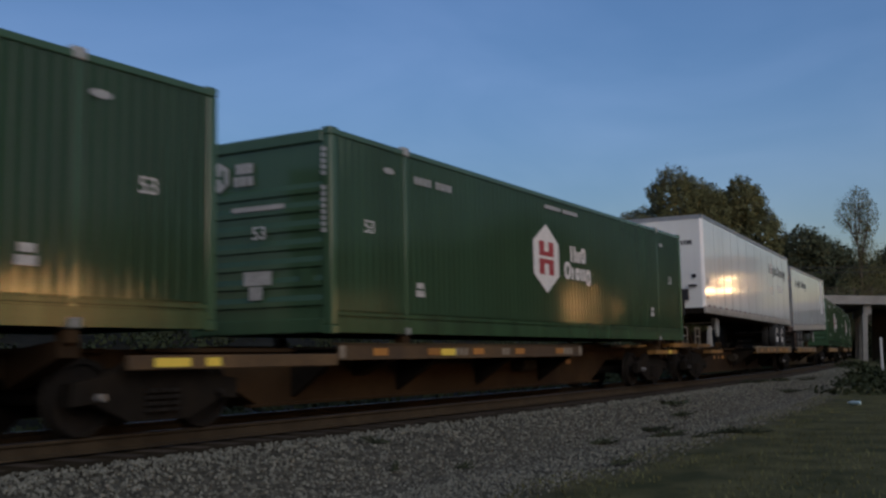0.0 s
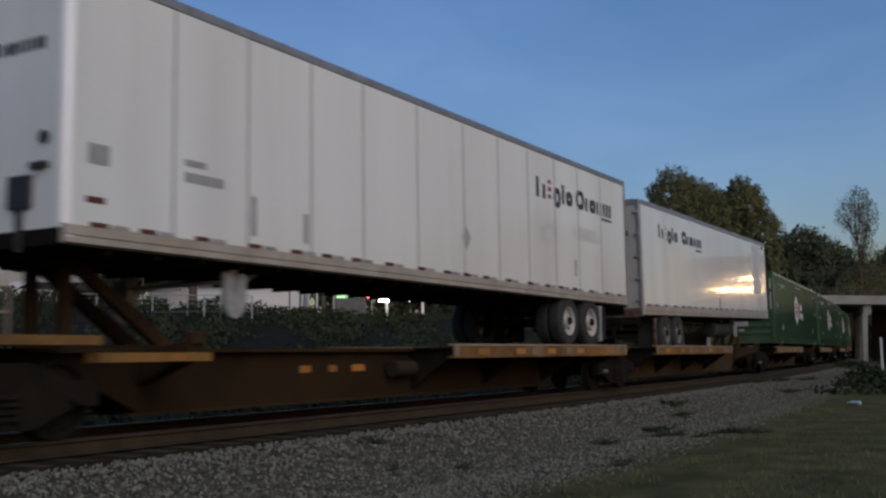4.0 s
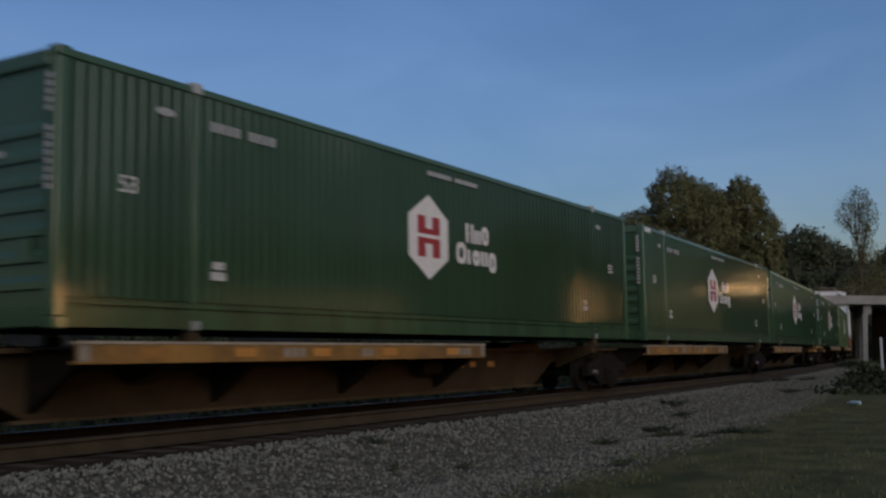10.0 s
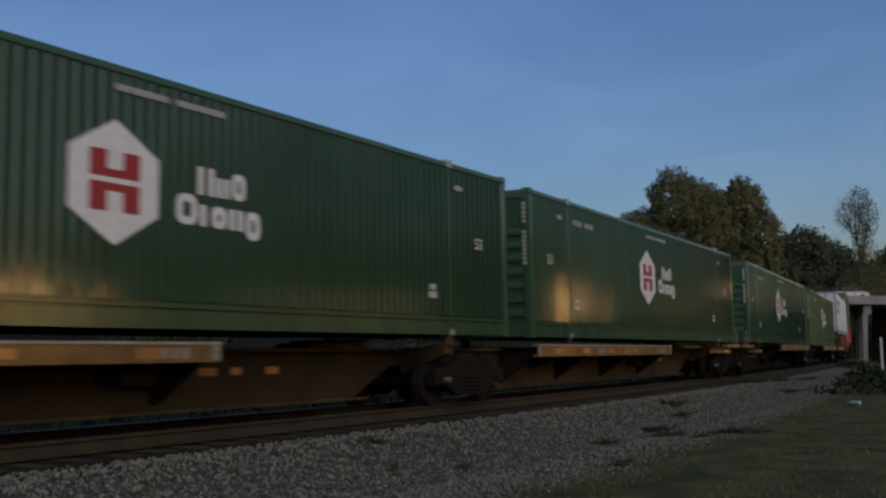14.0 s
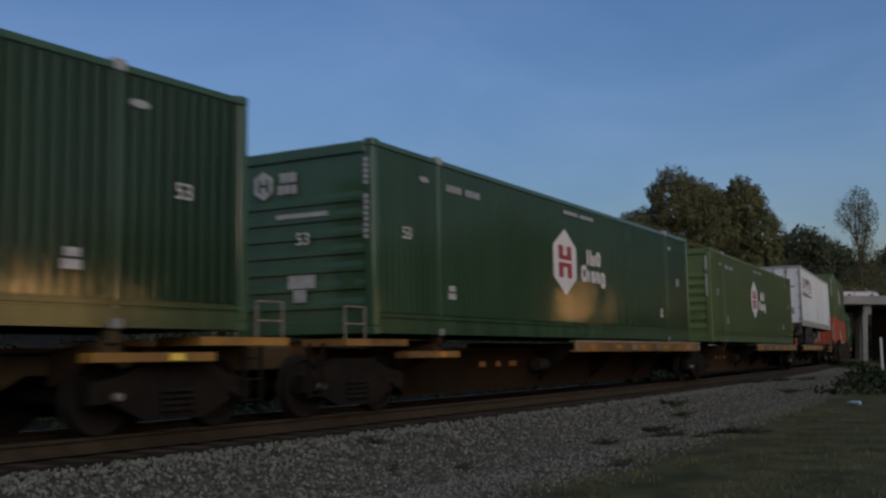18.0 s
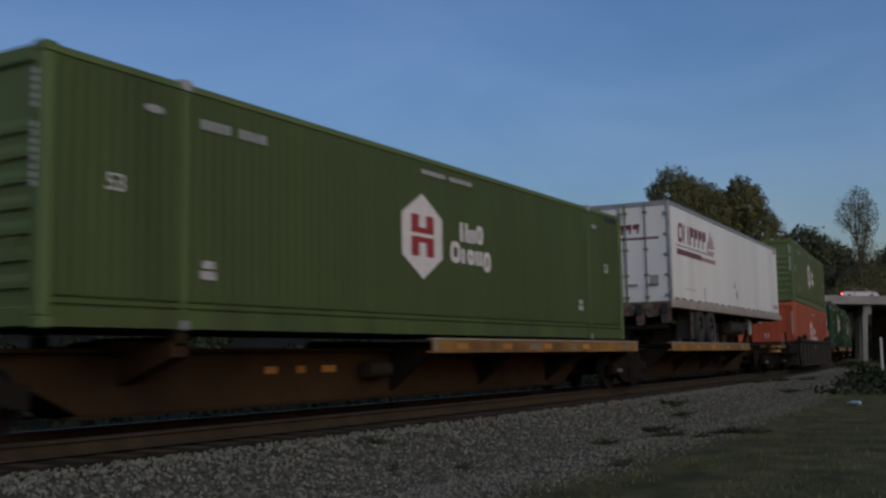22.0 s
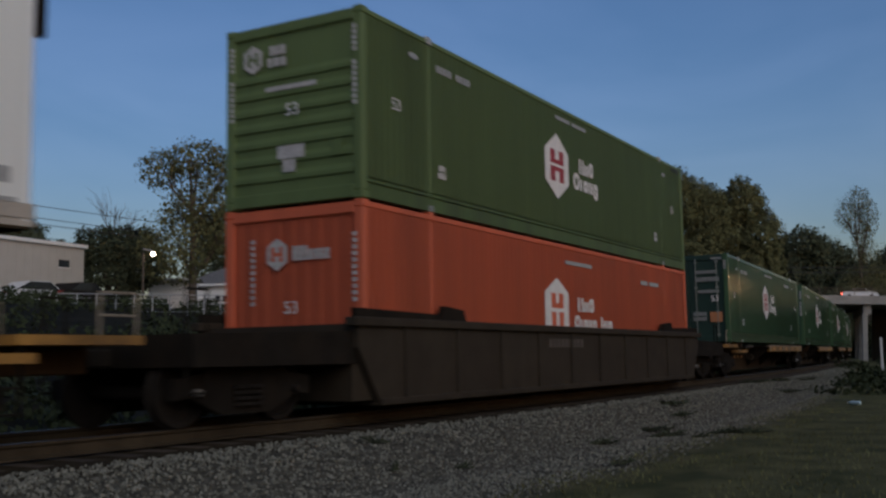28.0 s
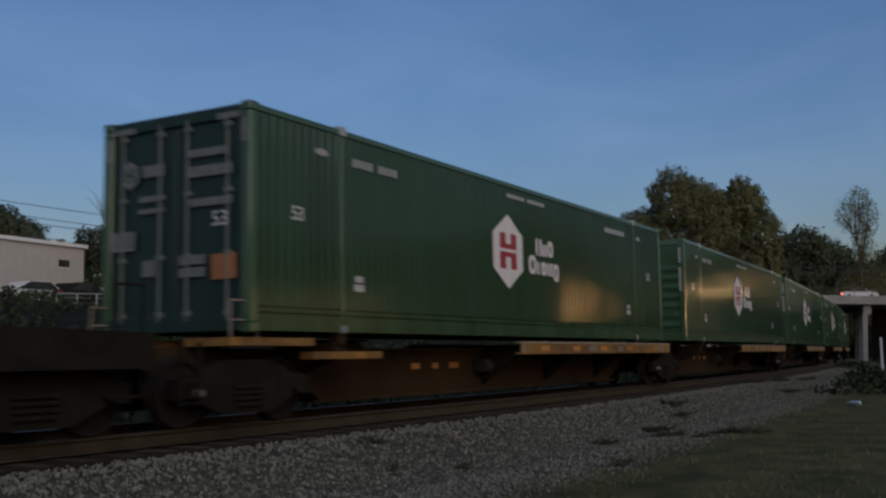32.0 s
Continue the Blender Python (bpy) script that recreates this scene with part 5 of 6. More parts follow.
def ground_sheet():
    offs = [-2600, -1200, -600, -300, -160, -100, -70, -50, -38, -30, -24, -19, -15, -12, -10, -8.5, -7.3, -6.4, -5.7, -5.1, -4.6, -4.1, -3.7, -3.3,
            -2.9, -2.6, -2.3, -2.0, -1.7, -1.3, -0.8, 0, 0.8, 1.4, 2, 2.6, 3.2, 3.8, 5, 7, 9, 11, 13, 15, 18, 22, 26, 30, 34, 40, 50, 65, 90, 130, 190, 260, 330, 390]
    ss = [-1309 + 2618 * i / 60 for i in range(60)]
    ss = sorted([s for s in ss if s < -40 or s > 260] + [-40 + 1.5 * i for i in range(201)])
    bm = B()
    def lifted(s, o):
        p = ring(s, o)
        p.z = ground_height(*track_place(p.x, p.y))
        return p
    grid = [[bm.verts.new(lifted(s, o)) for o in offs] for s in ss]
    n = len(ss)
    for i in range(n):
        for j in range(len(offs) - 1):
            bm.faces.new((grid[i][j], grid[(i + 1) % n][j], grid[(i + 1) % n][j + 1], grid[i][j + 1]))
    bm.faces.new([grid[i][-1] for i in range(n)])
    for f in bm.faces:
        f.smooth = True
    return solid("ground", bm, GROUND, "grey ballast by the track, rough dry grass beyond", "ground", kind="structure")


ground_sheet()


def sweep(profile, s0, s1, step, off):
    bm = B()
    n = int((s1 - s0) / step)
    rings = []
    for i in range(n + 1):
        s = s0 + (s1 - s0) * i / n
        rings.append([bm.verts.new(along(s, off + o, z)) for o, z in profile])
    k = len(profile)
    for p, q in zip(rings, rings[1:]):
        for j in range(k):
            bm.faces.new((p[j], q[j], q[(j + 1) % k], p[(j + 1) % k]))
    bm.faces.new(rings[0])
    bm.faces.new(rings[-1][::-1])
    return bm


track = tagged(new("railway_track"), "single curved railway track with rusty rails on ties", "railway track", kind="structure")
RAILSHAPE = [(-0.07, -0.172), (-0.07, -0.155), (-0.012, -0.135), (-0.010, -0.05), (-0.036, -0.035), (-0.036, -0.006), (0.036, -0.006), (0.036, -0.035), (0.010, -0.05), (0.012, -0.135), (0.07, -0.155), (0.07, -0.172)]
for o in (-0.755, 0.755):
    r = part("rail", sweep(RAILSHAPE, -30, 240, 1.5, o), RAILSIDE, track, "rusty steel rail")
    part("rail_head", sweep([(-0.034, -0.006), (-0.030, 0.0), (0.030, 0.0), (0.034, -0.006)], -30, 240, 1.5, o), RAILTOP, r, "worn bright running surface")
tie_mesh = mesh_of("tie", box(B(), -0.115, 0.115, -1.30, 1.30, -0.36, -0.192, 0.01), TIE)
for i in range(230):
    s = -6 + i * 0.54
    p = along(s)
    a = s / RAD if s < EASE else TURN + (s - EASE) / RAD_FAR
    share("tie", tie_mesh, track, p.x, p.y + random.uniform(-0.04, 0.04), random.uniform(-0.006, 0.0), math.degrees(a) + random.uniform(-1, 1))


def scatter(points, shapes, name, material, label, category):
    """Many small rigid pieces in one mesh. points: (place, size, turn matrix)."""
    verts, faces, base_i = [], [], 0
    for place, size, turn, k in points:
        vs, fs = shapes[k]
        m = np.array(turn) * size
        verts.append(vs @ m.T + np.array(place))
        faces.extend([tuple(i + base_i for i in f) for f in fs])
        base_i += len(vs)
    me = bpy.data.meshes.new(name)
    me.from_pydata(np.concatenate(verts).tolist(), [], faces)
    me.materials.append(material)
    me.update()
    return tagged(new(name, me), label, category, kind="stuff")


def stone_shapes():
    out = []
    for k in range(6):
        bm = B()
        bmesh.ops.create_icosphere(bm, subdivisions=1, radius=1.0)
        for v in bm.verts:
            v.co *= random.uniform(0.72, 1.15)
            v.co.z *= 0.75
        bm.verts.index_update()
        out.append((np.array([v.co[:] for v in bm.verts]), [tuple(v.index for v in f.verts) for f in bm.faces]))
        bm.free()
    return out


def turned():
    return Euler([random.uniform(0, 6.28) for _ in range(3)]).to_matrix()


rng = random.Random(5)
pts = []
for i in range(52000):
    s = 3 + 62 * rng.random() ** 1.7
    off = -rng.uniform(1.45, 5.1)
    if off > -2.0 and rng.random() < (2.0 + off) / 0.45:
        continue
    verge = -off + 1.9 * min(1.0, max(0.0, (s - 12) / 52))
    if verge > 4.3 and rng.random() < (verge - 4.3) / 0.9:
        continue
    pts.append((along(s, off, ground_height(s, off) + 0.008), rng.uniform(0.011, 0.024) + 0.010 * rng.random() ** 3, turned(), rng.randrange(6)))
scatter(pts, stone_shapes(), "ballast_stones", STONE, "loose grey crushed ballast stones beside the track", "ballast")

# rough grass on the verge
blade = (np.array([(-0.5, 0, 0), (0.5, 0, 0), (0.25, 0.5, 2.2), (0.0, 1.3, 4.0)]) * 0.06, [(0, 1, 2), (0, 2, 3)])
pts = []
for i in range(60000):
    s = 4 + 70 * rng.random() ** 1.6
    off = -4.5 - 9 * rng.random() ** 1.4 + 1.9 * min(1.0, max(0.0, (s - 12) / 52))
    if noise.noise(Vector((s * 0.7, off * 0.9, 9))) < -0.12 and off > -6.5:
        continue
    p = along(s, off, ground_height(s, off))
    pts.append((p, rng.uniform(0.08, 0.27), Matrix.Rotation(rng.uniform(0, 6.28), 3, "Z") @ Matrix.Rotation(rng.uniform(-0.9, 1.0), 3, "X"), 0))
scatter(pts, [blade], "verge_grass", GRASS, "short dry olive grass on the verge", "grass")


# ---- plants ----
def crown_mesh(name, lumps, count, leaf, material, seed, hollow=0.55):
    """Leaves on the skins of several uneven lumps (centre, radii)."""
    r = random.Random(seed)
    vol = [l[1][0] * l[1][1] * l[1][2] for l in lumps]
    places, faces_to, sizes = [], [], []
    for i in range(count):
        c, rad = r.choices(lumps, vol)[0]
        v = Vector((r.gauss(0, 1), r.gauss(0, 1), r.gauss(0, 1))).normalized()
        q = Vector(c) * 0.13 + v * 1.3
        bump = 1 + 0.34 * noise.noise(q * 1.7) + 0.20 * noise.noise(q * 4.1)
        d = (hollow + (1 - hollow) * r.random() ** 0.6) * bump
        if noise.noise(q * 3.1 + Vector((seed, 0, 0))) < -0.32:
            continue
        places.append((c[0] + v.x * rad[0] * d, c[1] + v.y * rad[1] * d, c[2] + v.z * rad[2] * d))
        faces_to.append((v.x + r.gauss(0, 0.45), v.y + r.gauss(0, 0.45), v.z + 0.25 + r.gauss(0, 0.45)))
        sizes.append(leaf * r.uniform(0.6, 1.3))
    # each leaf is a bent four-cornered blade that looks outwards, turned at random about its stalk
    p, n, g = np.array(places), np.array(faces_to), np.array(sizes)[:, None]
    gen = np.random.default_rng(seed)
    n /= np.linalg.norm(n, axis=1)[:, None]
    t = np.cross(n, gen.normal(size=n.shape))
    t /= np.linalg.norm(t, axis=1)[:, None]
    b = np.cross(n, t)
    corners = [p + g * (u * t + w * b + h * n) for u, w, h in ((-0.5, -0.42, 0.0), (0.48, -0.5, 0.12), (0.5, 0.4, 0.0), (-0.4, 0.5, 0.12))]
    verts = np.stack(corners, axis=1).reshape(-1, 3)
    faces = np.arange(len(verts)).reshape(-1, 4)
    me = bpy.data.meshes.new(name)
    me.from_pydata(verts.tolist(), [], faces.tolist())
    me.materials.append(material)
    me.update()
    return me


def tree(label, place, height, lumps, count, leaf, material, seed, trunk=0.3, bare=0):
    """lumps: (dx, dy, z, rx, ry, rz) from the foot."""
    c = thing("tree", label, "tree", m=Matrix.Translation(place) @ Matrix.Rotation(YAW - math.pi / 2, 4, "Z"))
    r = random.Random(seed)
    bm = B()
    rod(bm, (0, 0, -0.3), (r.uniform(-.3, .3), 0, height * 0.35), trunk, trunk * 0.75, 10)
    rod(bm, (0, 0, height * 0.33), (r.uniform(-.5, .5), 0, height * 0.82), trunk * 0.75, trunk * 0.2, 8)
    part("trunk", bm, BARK, c)
    for dx, dy, z, rx, ry, rz in lumps:
        b2 = B()
        z0 = max(height * 0.18, z - rz * 1.6 - 0.5)
        rod(b2, (0, 0, z0), (dx * 0.6, dy * 0.6, (z0 + z) / 2), trunk * 0.45, trunk * 0.3, 7)
        rod(b2, (dx * 0.6, dy * 0.6, (z0 + z) / 2), (dx, dy, z + rz * 0.4), trunk * 0.3, trunk * 0.08, 6)
        for k in range(4 + bare):
            a = r.uniform(0, 6.28)
            h = r.uniform(0.1, 0.8)
            p = Vector((dx * h, dy * h, z0 + (z - z0) * h))
            q = Vector((dx + rx * 0.8 * math.cos(a), dy + ry * 0.8 * math.sin(a), z + rz * r.uniform(-0.3, 0.9)))
            mid = p.lerp(q, 0.5) + Vector((r.uniform(-.3, .3), r.uniform(-.3, .3), 0.3))
            rod(b2, p, mid, trunk * 0.16, trunk * 0.10, 5)
            rod(b2, mid, q, trunk * 0.10, trunk * 0.03, 5)
        part("limb", b2, BARK, c)
    if count:
        ob = new("crown", crown_mesh("crown", [((l[0], l[1], l[2]), l[3:]) for l in lumps], count, leaf, material, seed))
        ob.parent = c
    return c


def foot(px_dir, depth):
    """A place on the ground on the way from the eye at that sideways slope, that many metres ahead."""
    f = Vector((math.cos(YAW), math.sin(YAW), 0))
    r = Vector((math.sin(YAW), -math.cos(YAW), 0))
    p = EYE + (f + r * px_dir) * depth
    return Vector((p.x, p.y, ground_height(*track_place(p.x, p.y))))


# big trees this side of the road bridge
tree("large leafy oak with a broad rounded crown", foot(0.229, 104), 19.0,
     [(0.2, 0, 16.0, 3.1, 3.0, 3.4), (3.0, 0, 15.4, 2.3, 2.4, 2.7), (-3.2, 1.0, 12.4, 2.7, 3.0, 3.2), (3.4, -0.5, 13.8, 2.8, 2.8, 3.4), (-4.2, 0, 8.6, 2.8, 3.0, 3.8), (0, 0, 8.0, 5.4, 4.0, 5.0)], 100000, 0.16, LEAF, 11, 0.45)
tree("tall leafy oak with a lobed crown", foot(0.296, 103), 18.6,
     [(0.1, 0, 16.6, 2.2, 2.0, 2.5), (1.6, -0.6, 13.0, 2.2, 2.0, 2.9), (-2.0, 0.6, 13.4, 2.3, 2.2, 3.2), (0.6, 0.4, 8.5, 3.4, 2.4, 4.6), (2.4, 0, 10.0, 1.6, 1.6, 2.4)], 65000, 0.16, LEAF, 12, 0.4)
# woods behind the bridge
for k, (d, dep, h, w) in enumerate(((0.325, 190, 20.6, 6.5), (0.352, 185, 23.8, 6.5), (0.378, 188, 21.2, 6.5), (0.402, 182, 16.8, 6), (0.425, 190, 18.0, 6), (0.25, 185, 16, 7), (0.29, 180, 18, 7), (0.45, 186, 19, 6))):
    tree("dark leafy tree in the woods behind the bridge", foot(d, dep), h,
         [(0, 0, h - w * 0.55, w * 0.75, w * 0.75, w * 0.6), (-w * .4, 0, h * 0.55, w * 0.7, w * 0.7, h * 0.38), (w * .4, 1, h * 0.5, w * 0.7, w * 0.7, h * 0.42)], 26000, 0.32, LEAF_DARK, 20 + k, 0.4)
tree("tall thin-crowned tree with ivy on its stem", foot(0.409, 158), 28.0,
     [(0.3, 0, 24.4, 2.0, 2.0, 2.8), (-1.9, 0, 22.4, 1.7, 1.6, 3.0), (1.7, 0, 22.0, 1.5, 1.6, 3.4), (0.4, 0, 18.6, 1.7, 1.6, 3.6), (0.9, 0, 13.0, 2.6, 2.0, 5.8), (3.4, 0, 10.5, 3.0, 2.4, 6.5), (-2.2, 0, 8.5, 2.8, 2.4, 5.5)], 20000, 0.15, LEAF, 31, 0.32, 10)
# trees on the bank across the track
tree("loose-crowned tall tree on the bank", foot(-0.245, 62), 11.0,
     [(0.2, 0, 9.1, 2.1, 1.6, 1.4), (-2.1, 0, 8.6, 1.4, 1.3, 1.3), (2.2, 0, 8.4, 1.5, 1.3, 1.4), (0.6, 0, 6.3, 2.5, 1.7, 1.5), (-0.9, 0, 3.8, 2.6, 1.7, 2.3), (1.9, 0, 4.6, 1.5, 1.4, 1.5)], 13000, 0.13, LEAF, 41, 0.26, 5)
tree("dense dark bushy tree beside a pale building", foot(-0.328, 66), 6.2,
     [(-0.6, 0, 4.2, 1.7, 1.7, 1.5), (1.0, 0, 4.2, 1.6, 1.6, 1.5), (0, 0, 2.2, 2.4, 1.6, 2.2), (2.2, 0, 3.4, 1.5, 1.5, 2.1)], 24000, 0.13, LEAF_DARK, 42, 0.2)
tree("leafless slender tree on the bank", foot(-0.325, 66.5), 8.6,
     [(-0.9, -0.6, 7.4, 0.9, 0.5, 1.1), (0.4, -0.6, 6.6, 0.9, 0.5, 0.8), (1.9, -0.6, 6.3, 0.9, 0.5, 0.9)], 0, 0.1, LEAF, 43, 0.10, 8)
tree("dark tree behind the pale building", foot(-0.425, 88), 10.4, [(-1.5, 0, 7.7, 2.6, 2.6, 2.3), (1.0, 0, 6.6, 2.0, 2.0, 2.0), (3.0, 0, 5.4, 1.6, 1.6, 1.6)], 9000, 0.24, LEAF_DARK, 44, 0.25)
for k, (d, dep, h) in enumerate(((-0.205, 98, 11.6), (-0.165, 100, 12.4), (-0.125, 104, 12.4), (-0.09, 108, 10.6), (-0.03, 110, 7.4), (0.03, 112, 7.4), (0.09, 114, 8.0), (0.14, 116, 9.0))):
    tree("dark leafy tree behind the houses", foot(d, dep), h, [(0, 0, h * 0.66, 3.4, 3.0, h * 0.36), (2.2, 0, h * 0.5, 2.6, 2.4, h * 0.38), (-2.0, 0, h * 0.45, 2.4, 2.4, h * 0.36)], 10000, 0.22, LEAF_DARK, 60 + k, 0.25)
# unseen trees added behind the camera to block the low sky light
for k in range(12):
    a = radians(-176 + k * 12.5)
    q = Vector((52 * math.cos(a), 52 * math.sin(a), -0.3))
    h = (11, 8, 12, 9.5)[k % 4] * (1.9 if 6 < k < 11 else 1.0)
    tree("unseen dark tree that blocks low sky light", q, h, [(0, 0, h * 0.62, 5.4, 5.4, h * 0.38), (4.0, 0, h * 0.45, 4.2, 4.2, h * 0.4), (-4.0, 1, h * 0.42, 4.4, 4.2, h * 0.4)], 5200, 0.8, LEAF_DARK, 90 + k, 0.3)

# taller row, also out of view, added to darken what the green panels mirror
for k in range(7):
    a = radians(-98 + k * 7.2)
    q = Vector((62 * math.cos(a), 62 * math.sin(a), -0.3))
    h = (19, 22, 17, 20)[k % 4]
    tree("tall unseen tree that darkens the panels' reflections", q, h, [(0, 0, h * 0.62, 6.0, 6.0, h * 0.38), (3.5, 0, h * 0.42, 5.0, 5.0, h * 0.42), (-3.5, 1, h * 0.40, 5.0, 5.0, h * 0.4)], 6000, 0.9, LEAF_DARK, 120 + k, 0.35)

# out-of-view trees added to keep the orange horizon glow off the panels
for k in range(5):
    a = radians(-34 + k * 5.5)
    q = Vector((78 * math.cos(a), 78 * math.sin(a), -0.3))
    h = (11, 12.5, 10.5)[k % 3]
    tree("unseen tree that hides the horizon glow", q, h, [(0, 0, h * 0.6, 5.0, 5.0, h * 0.4), (3.4, 0, h * 0.38, 4.4, 4.4, h * 0.4), (-3.4, 1, h * 0.36, 4.4, 4.4, h * 0.4)], 6000, 0.8, LEAF_DARK, 140 + k, 0.3)


def hedge():
    """Scrub along the foot of the bank."""
    r = random.Random(8)
    lumps = []
    for k in range(760):
        s, off = 4 + 108 * r.random() ** 1.3, 5.0 + 30 * r.random() ** 0.85
        size = r.uniform(0.6, 1.2) * (1.0 if off < 15 else 0.8)
        lumps.append((tuple(along(s, off, ground_height(s, off) + 0.1 * size)), (1.3 * size, 1.3 * size, r.uniform(0.45, 0.75) * size)))
    me = crown_mesh("bank_scrub", lumps, 120000, 0.13, SCRUB, 77, 0.75)
    return tagged(new("bank_scrub", me), "dark tangled scrub on the bank across the track", "shrubs", kind="stuff")


hedge()


def verge_scrub():
    """Low dark growth on the verge towards the bridge."""
    r = random.Random(9)
    lumps = []
    for k in range(150):
        s, off = 66 + 74 * r.random(), -5.2 - 10 * r.random() ** 1.2
        if off > -5.2 - (95 - s) * 0.12:
            continue
        size = r.uniform(0.6, 1.3)
        lumps.append((tuple(along(s, off, ground_height(s, off) + 0.2 * size)), (1.2 * size, 1.2 * size, 0.8 * size)))
    for k in range(90):
        p = foot(r.uniform(0.39, 0.50), r.uniform(34, 78))
        size = r.uniform(0.5, 1.1)
        lumps.append(((p.x, p.y, p.z + 0.04 * size), (1.6 * size, 1.6 * size, 0.34 * size)))
    me = crown_mesh("verge_scrub", lumps, 46000, 0.15, SCRUB, 79, 0.7)
    return tagged(new("verge_scrub", me), "low dark scrub on the verge by the bridge", "shrubs", kind="stuff")


verge_scrub()


def far_woods():
    """Dark woods that close the view beyond the bank and the bridge."""
    r = random.Random(18)
    lumps = []
    for k in range(110):
        p = foot(-0.6 + 1.25 * k / 109, r.uniform(205, 222))
        lumps.append(((p.x, p.y, p.z + r.uniform(1.5, 5.0)), (r.uniform(4, 6), r.uniform(4, 6), r.uniform(4.5, 7.0))))
    me = crown_mesh("far_woods", lumps, 26000, 1.1, LEAF_DARK, 78, 0.6)
    return tagged(new("far_woods", me), "dark leafy woods far beyond the track", "woods", kind="stuff")


far_woods()


# ---- the road bridge ----
def bridge():
    c = tagged(new("road_bridge"), "concrete road bridge over the track with a railing", "bridge", kind="structure")
    a = 145.0 / RAD
    c.matrix_basis = Matrix.Translation(ring(145.0)) @ Matrix.Rotation(a + radians(-6), 4, "Z") @ Matrix.Rotation(radians(2.6), 4, "X")
    # local: x along the track, y across it (away from the camera's side)
    part("deck", box(B(), -5.0, 17.0, -70, 60, 7.25, 7.9, 0.03), CONCRETE, c)
    # added walls; the dark bark colour paints in the shade under the wide deck
    for y0, y1 in ((-45, -11.5), (-2.0, 45)):
        part("retaining_wall", box(B(), 13.0, 14.0, y0, y1, -1.5, 7.25), BARK, c, "retaining wall painted dark as shade under the deck")
    part("edge_beam", box(B(), -5.25, -4.75, -70, 60, 7.15, 8.25, 0.04), CONCRETE, c, "pale concrete edge beam")
    part("edge_beam", box(B(), 16.75, 17.25, -70, 60, 6.75, 8.25, 0.04), CONCRETE, c, "pale concrete edge beam")
    for y in (-9.3, 10.0):
        part("pier_cap", box(B(), -4.6, 16.5, y - 0.80, y + 0.15, 5.9, 7.2, 0.05), CONCRETE, c)
        for x in (-4.2, 3.0, 10.0):
            part("column", box(B(), x - 0.55, x + 0.55, y - 0.34, y + 0.30, -0.8, 5.95, 0.08), CONCRETE, c, "square concrete column")
    # end blocks in the same dark bark colour
    for y in (-30, 28):
        part("abutment", prism(B(), [(y, -2.0), (y + (8 if y > 0 else -8), -2.0), (y + (8 if y > 0 else -8), 6.9), (y, 6.9)], "x", -5.0, 17.0), BARK, c, "dark abutment")
    for x in (-5.0, 17.0):
        for k in range(60):
            y = -69 + k * 2.1
            part("railing_post", box(B(), x - 0.04, x + 0.04, y - 0.04, y + 0.04, 8.25, 9.25), POLE, c)
        for z in (8.6, 8.9, 9.2):
            part("railing_bar", box(B(), x - 0.02, x + 0.02, -70, 60, z, z + 0.035), POLE, c)
    return c


bridge()


# ---- buildings on the bank ----
def shed(label, place, turn, length, depth, height):
    c = thing("low_building", label, "building", m=Matrix.Translation(place) @ Matrix.Rotation(turn, 4, "Z"))
    part("wall", box(B(), -length / 2, length / 2, 0, depth, -1.5, height), STUCCO, c, "cream metal-sided wall")
    part("roof_edge", box(B(), -length / 2 - 0.15, length / 2 + 0.15, -0.18, depth + 0.15, height, height + 0.22, 0.02), TRIM, c, "white roof edge")
    for x in (length / 2 - 1.6,):
        w = part("window", box(B(), x - 0.42, x + 0.42, -0.02, 0.1, 2.35, 2.8), DARKGLASS, c)
        part("window_frame", box(B(), x - 0.48, x + 0.48, -0.05, -0.02, 2.3, 2.35), TRIM, w)
    for k in range(int(length / 0.6)):
        part("siding_seam", box(B(), -length / 2 + k * 0.6, -length / 2 + k * 0.6 + 0.02, -0.012, 0, -0.5, height), STUCCO, c)
    return c


def house(label, place, turn, w, d, h, ridge, hip=0.0):
    c = thing("house", label, "house", m=Matrix.Translation(place) @ Matrix.Rotation(turn, 4, "Z"))
    part("wall", box(B(), -w / 2, w / 2, 0, d, -1.5, h), TRIM, c, "pale house wall")
    bm = prism(B(), [(-0.5, h), (d + 0.5, h), (d / 2, h + ridge)], "x", -w / 2 - 0.4, w / 2 + 0.4)
    for v in bm.verts:
        if v.co.z > h + 0.01:
            v.co.x -= math.copysign(hip, v.co.x)
    part("roof", bm, SHINGLE, c, "grey shingled roof")
    part("eave", box(B(), -w / 2 - 0.42, w / 2 + 0.42, -0.56, -0.48, h - 0.1, h + 0.06), TRIM, c)
    for x in (-1.9, -1.3) if hip else ():
        f = part("window", box(B(), x - 0.2, x + 0.2, -0.03, 0.06, 0.75, 1.3), DARKGLASS, c)
        part("window_frame", box(B(), x - 0.26, x + 0.26, -0.05, -0.03, 1.3, 1.36), TRIM, f)
    return c


shed("long low cream metal building with a white roof edge", Vector((41.4, 52.3, 4.25)) - Vector((0.987, 0.115, 0)) * 8.0, math.atan2(0.115, 0.987), 16.0, 10.0, 3.62)
house("small white shed with a flat pale roof", Vector((49.2, 53.0, 5.1)), radians(-50), 3.0, 3.0, 1.35, 0.12)
house("low white house with a grey shingled roof", Vector((63.0, 59.6, 5.0)), radians(-57), 9.6, 7.0, 2.15, 1.75, 3.2)


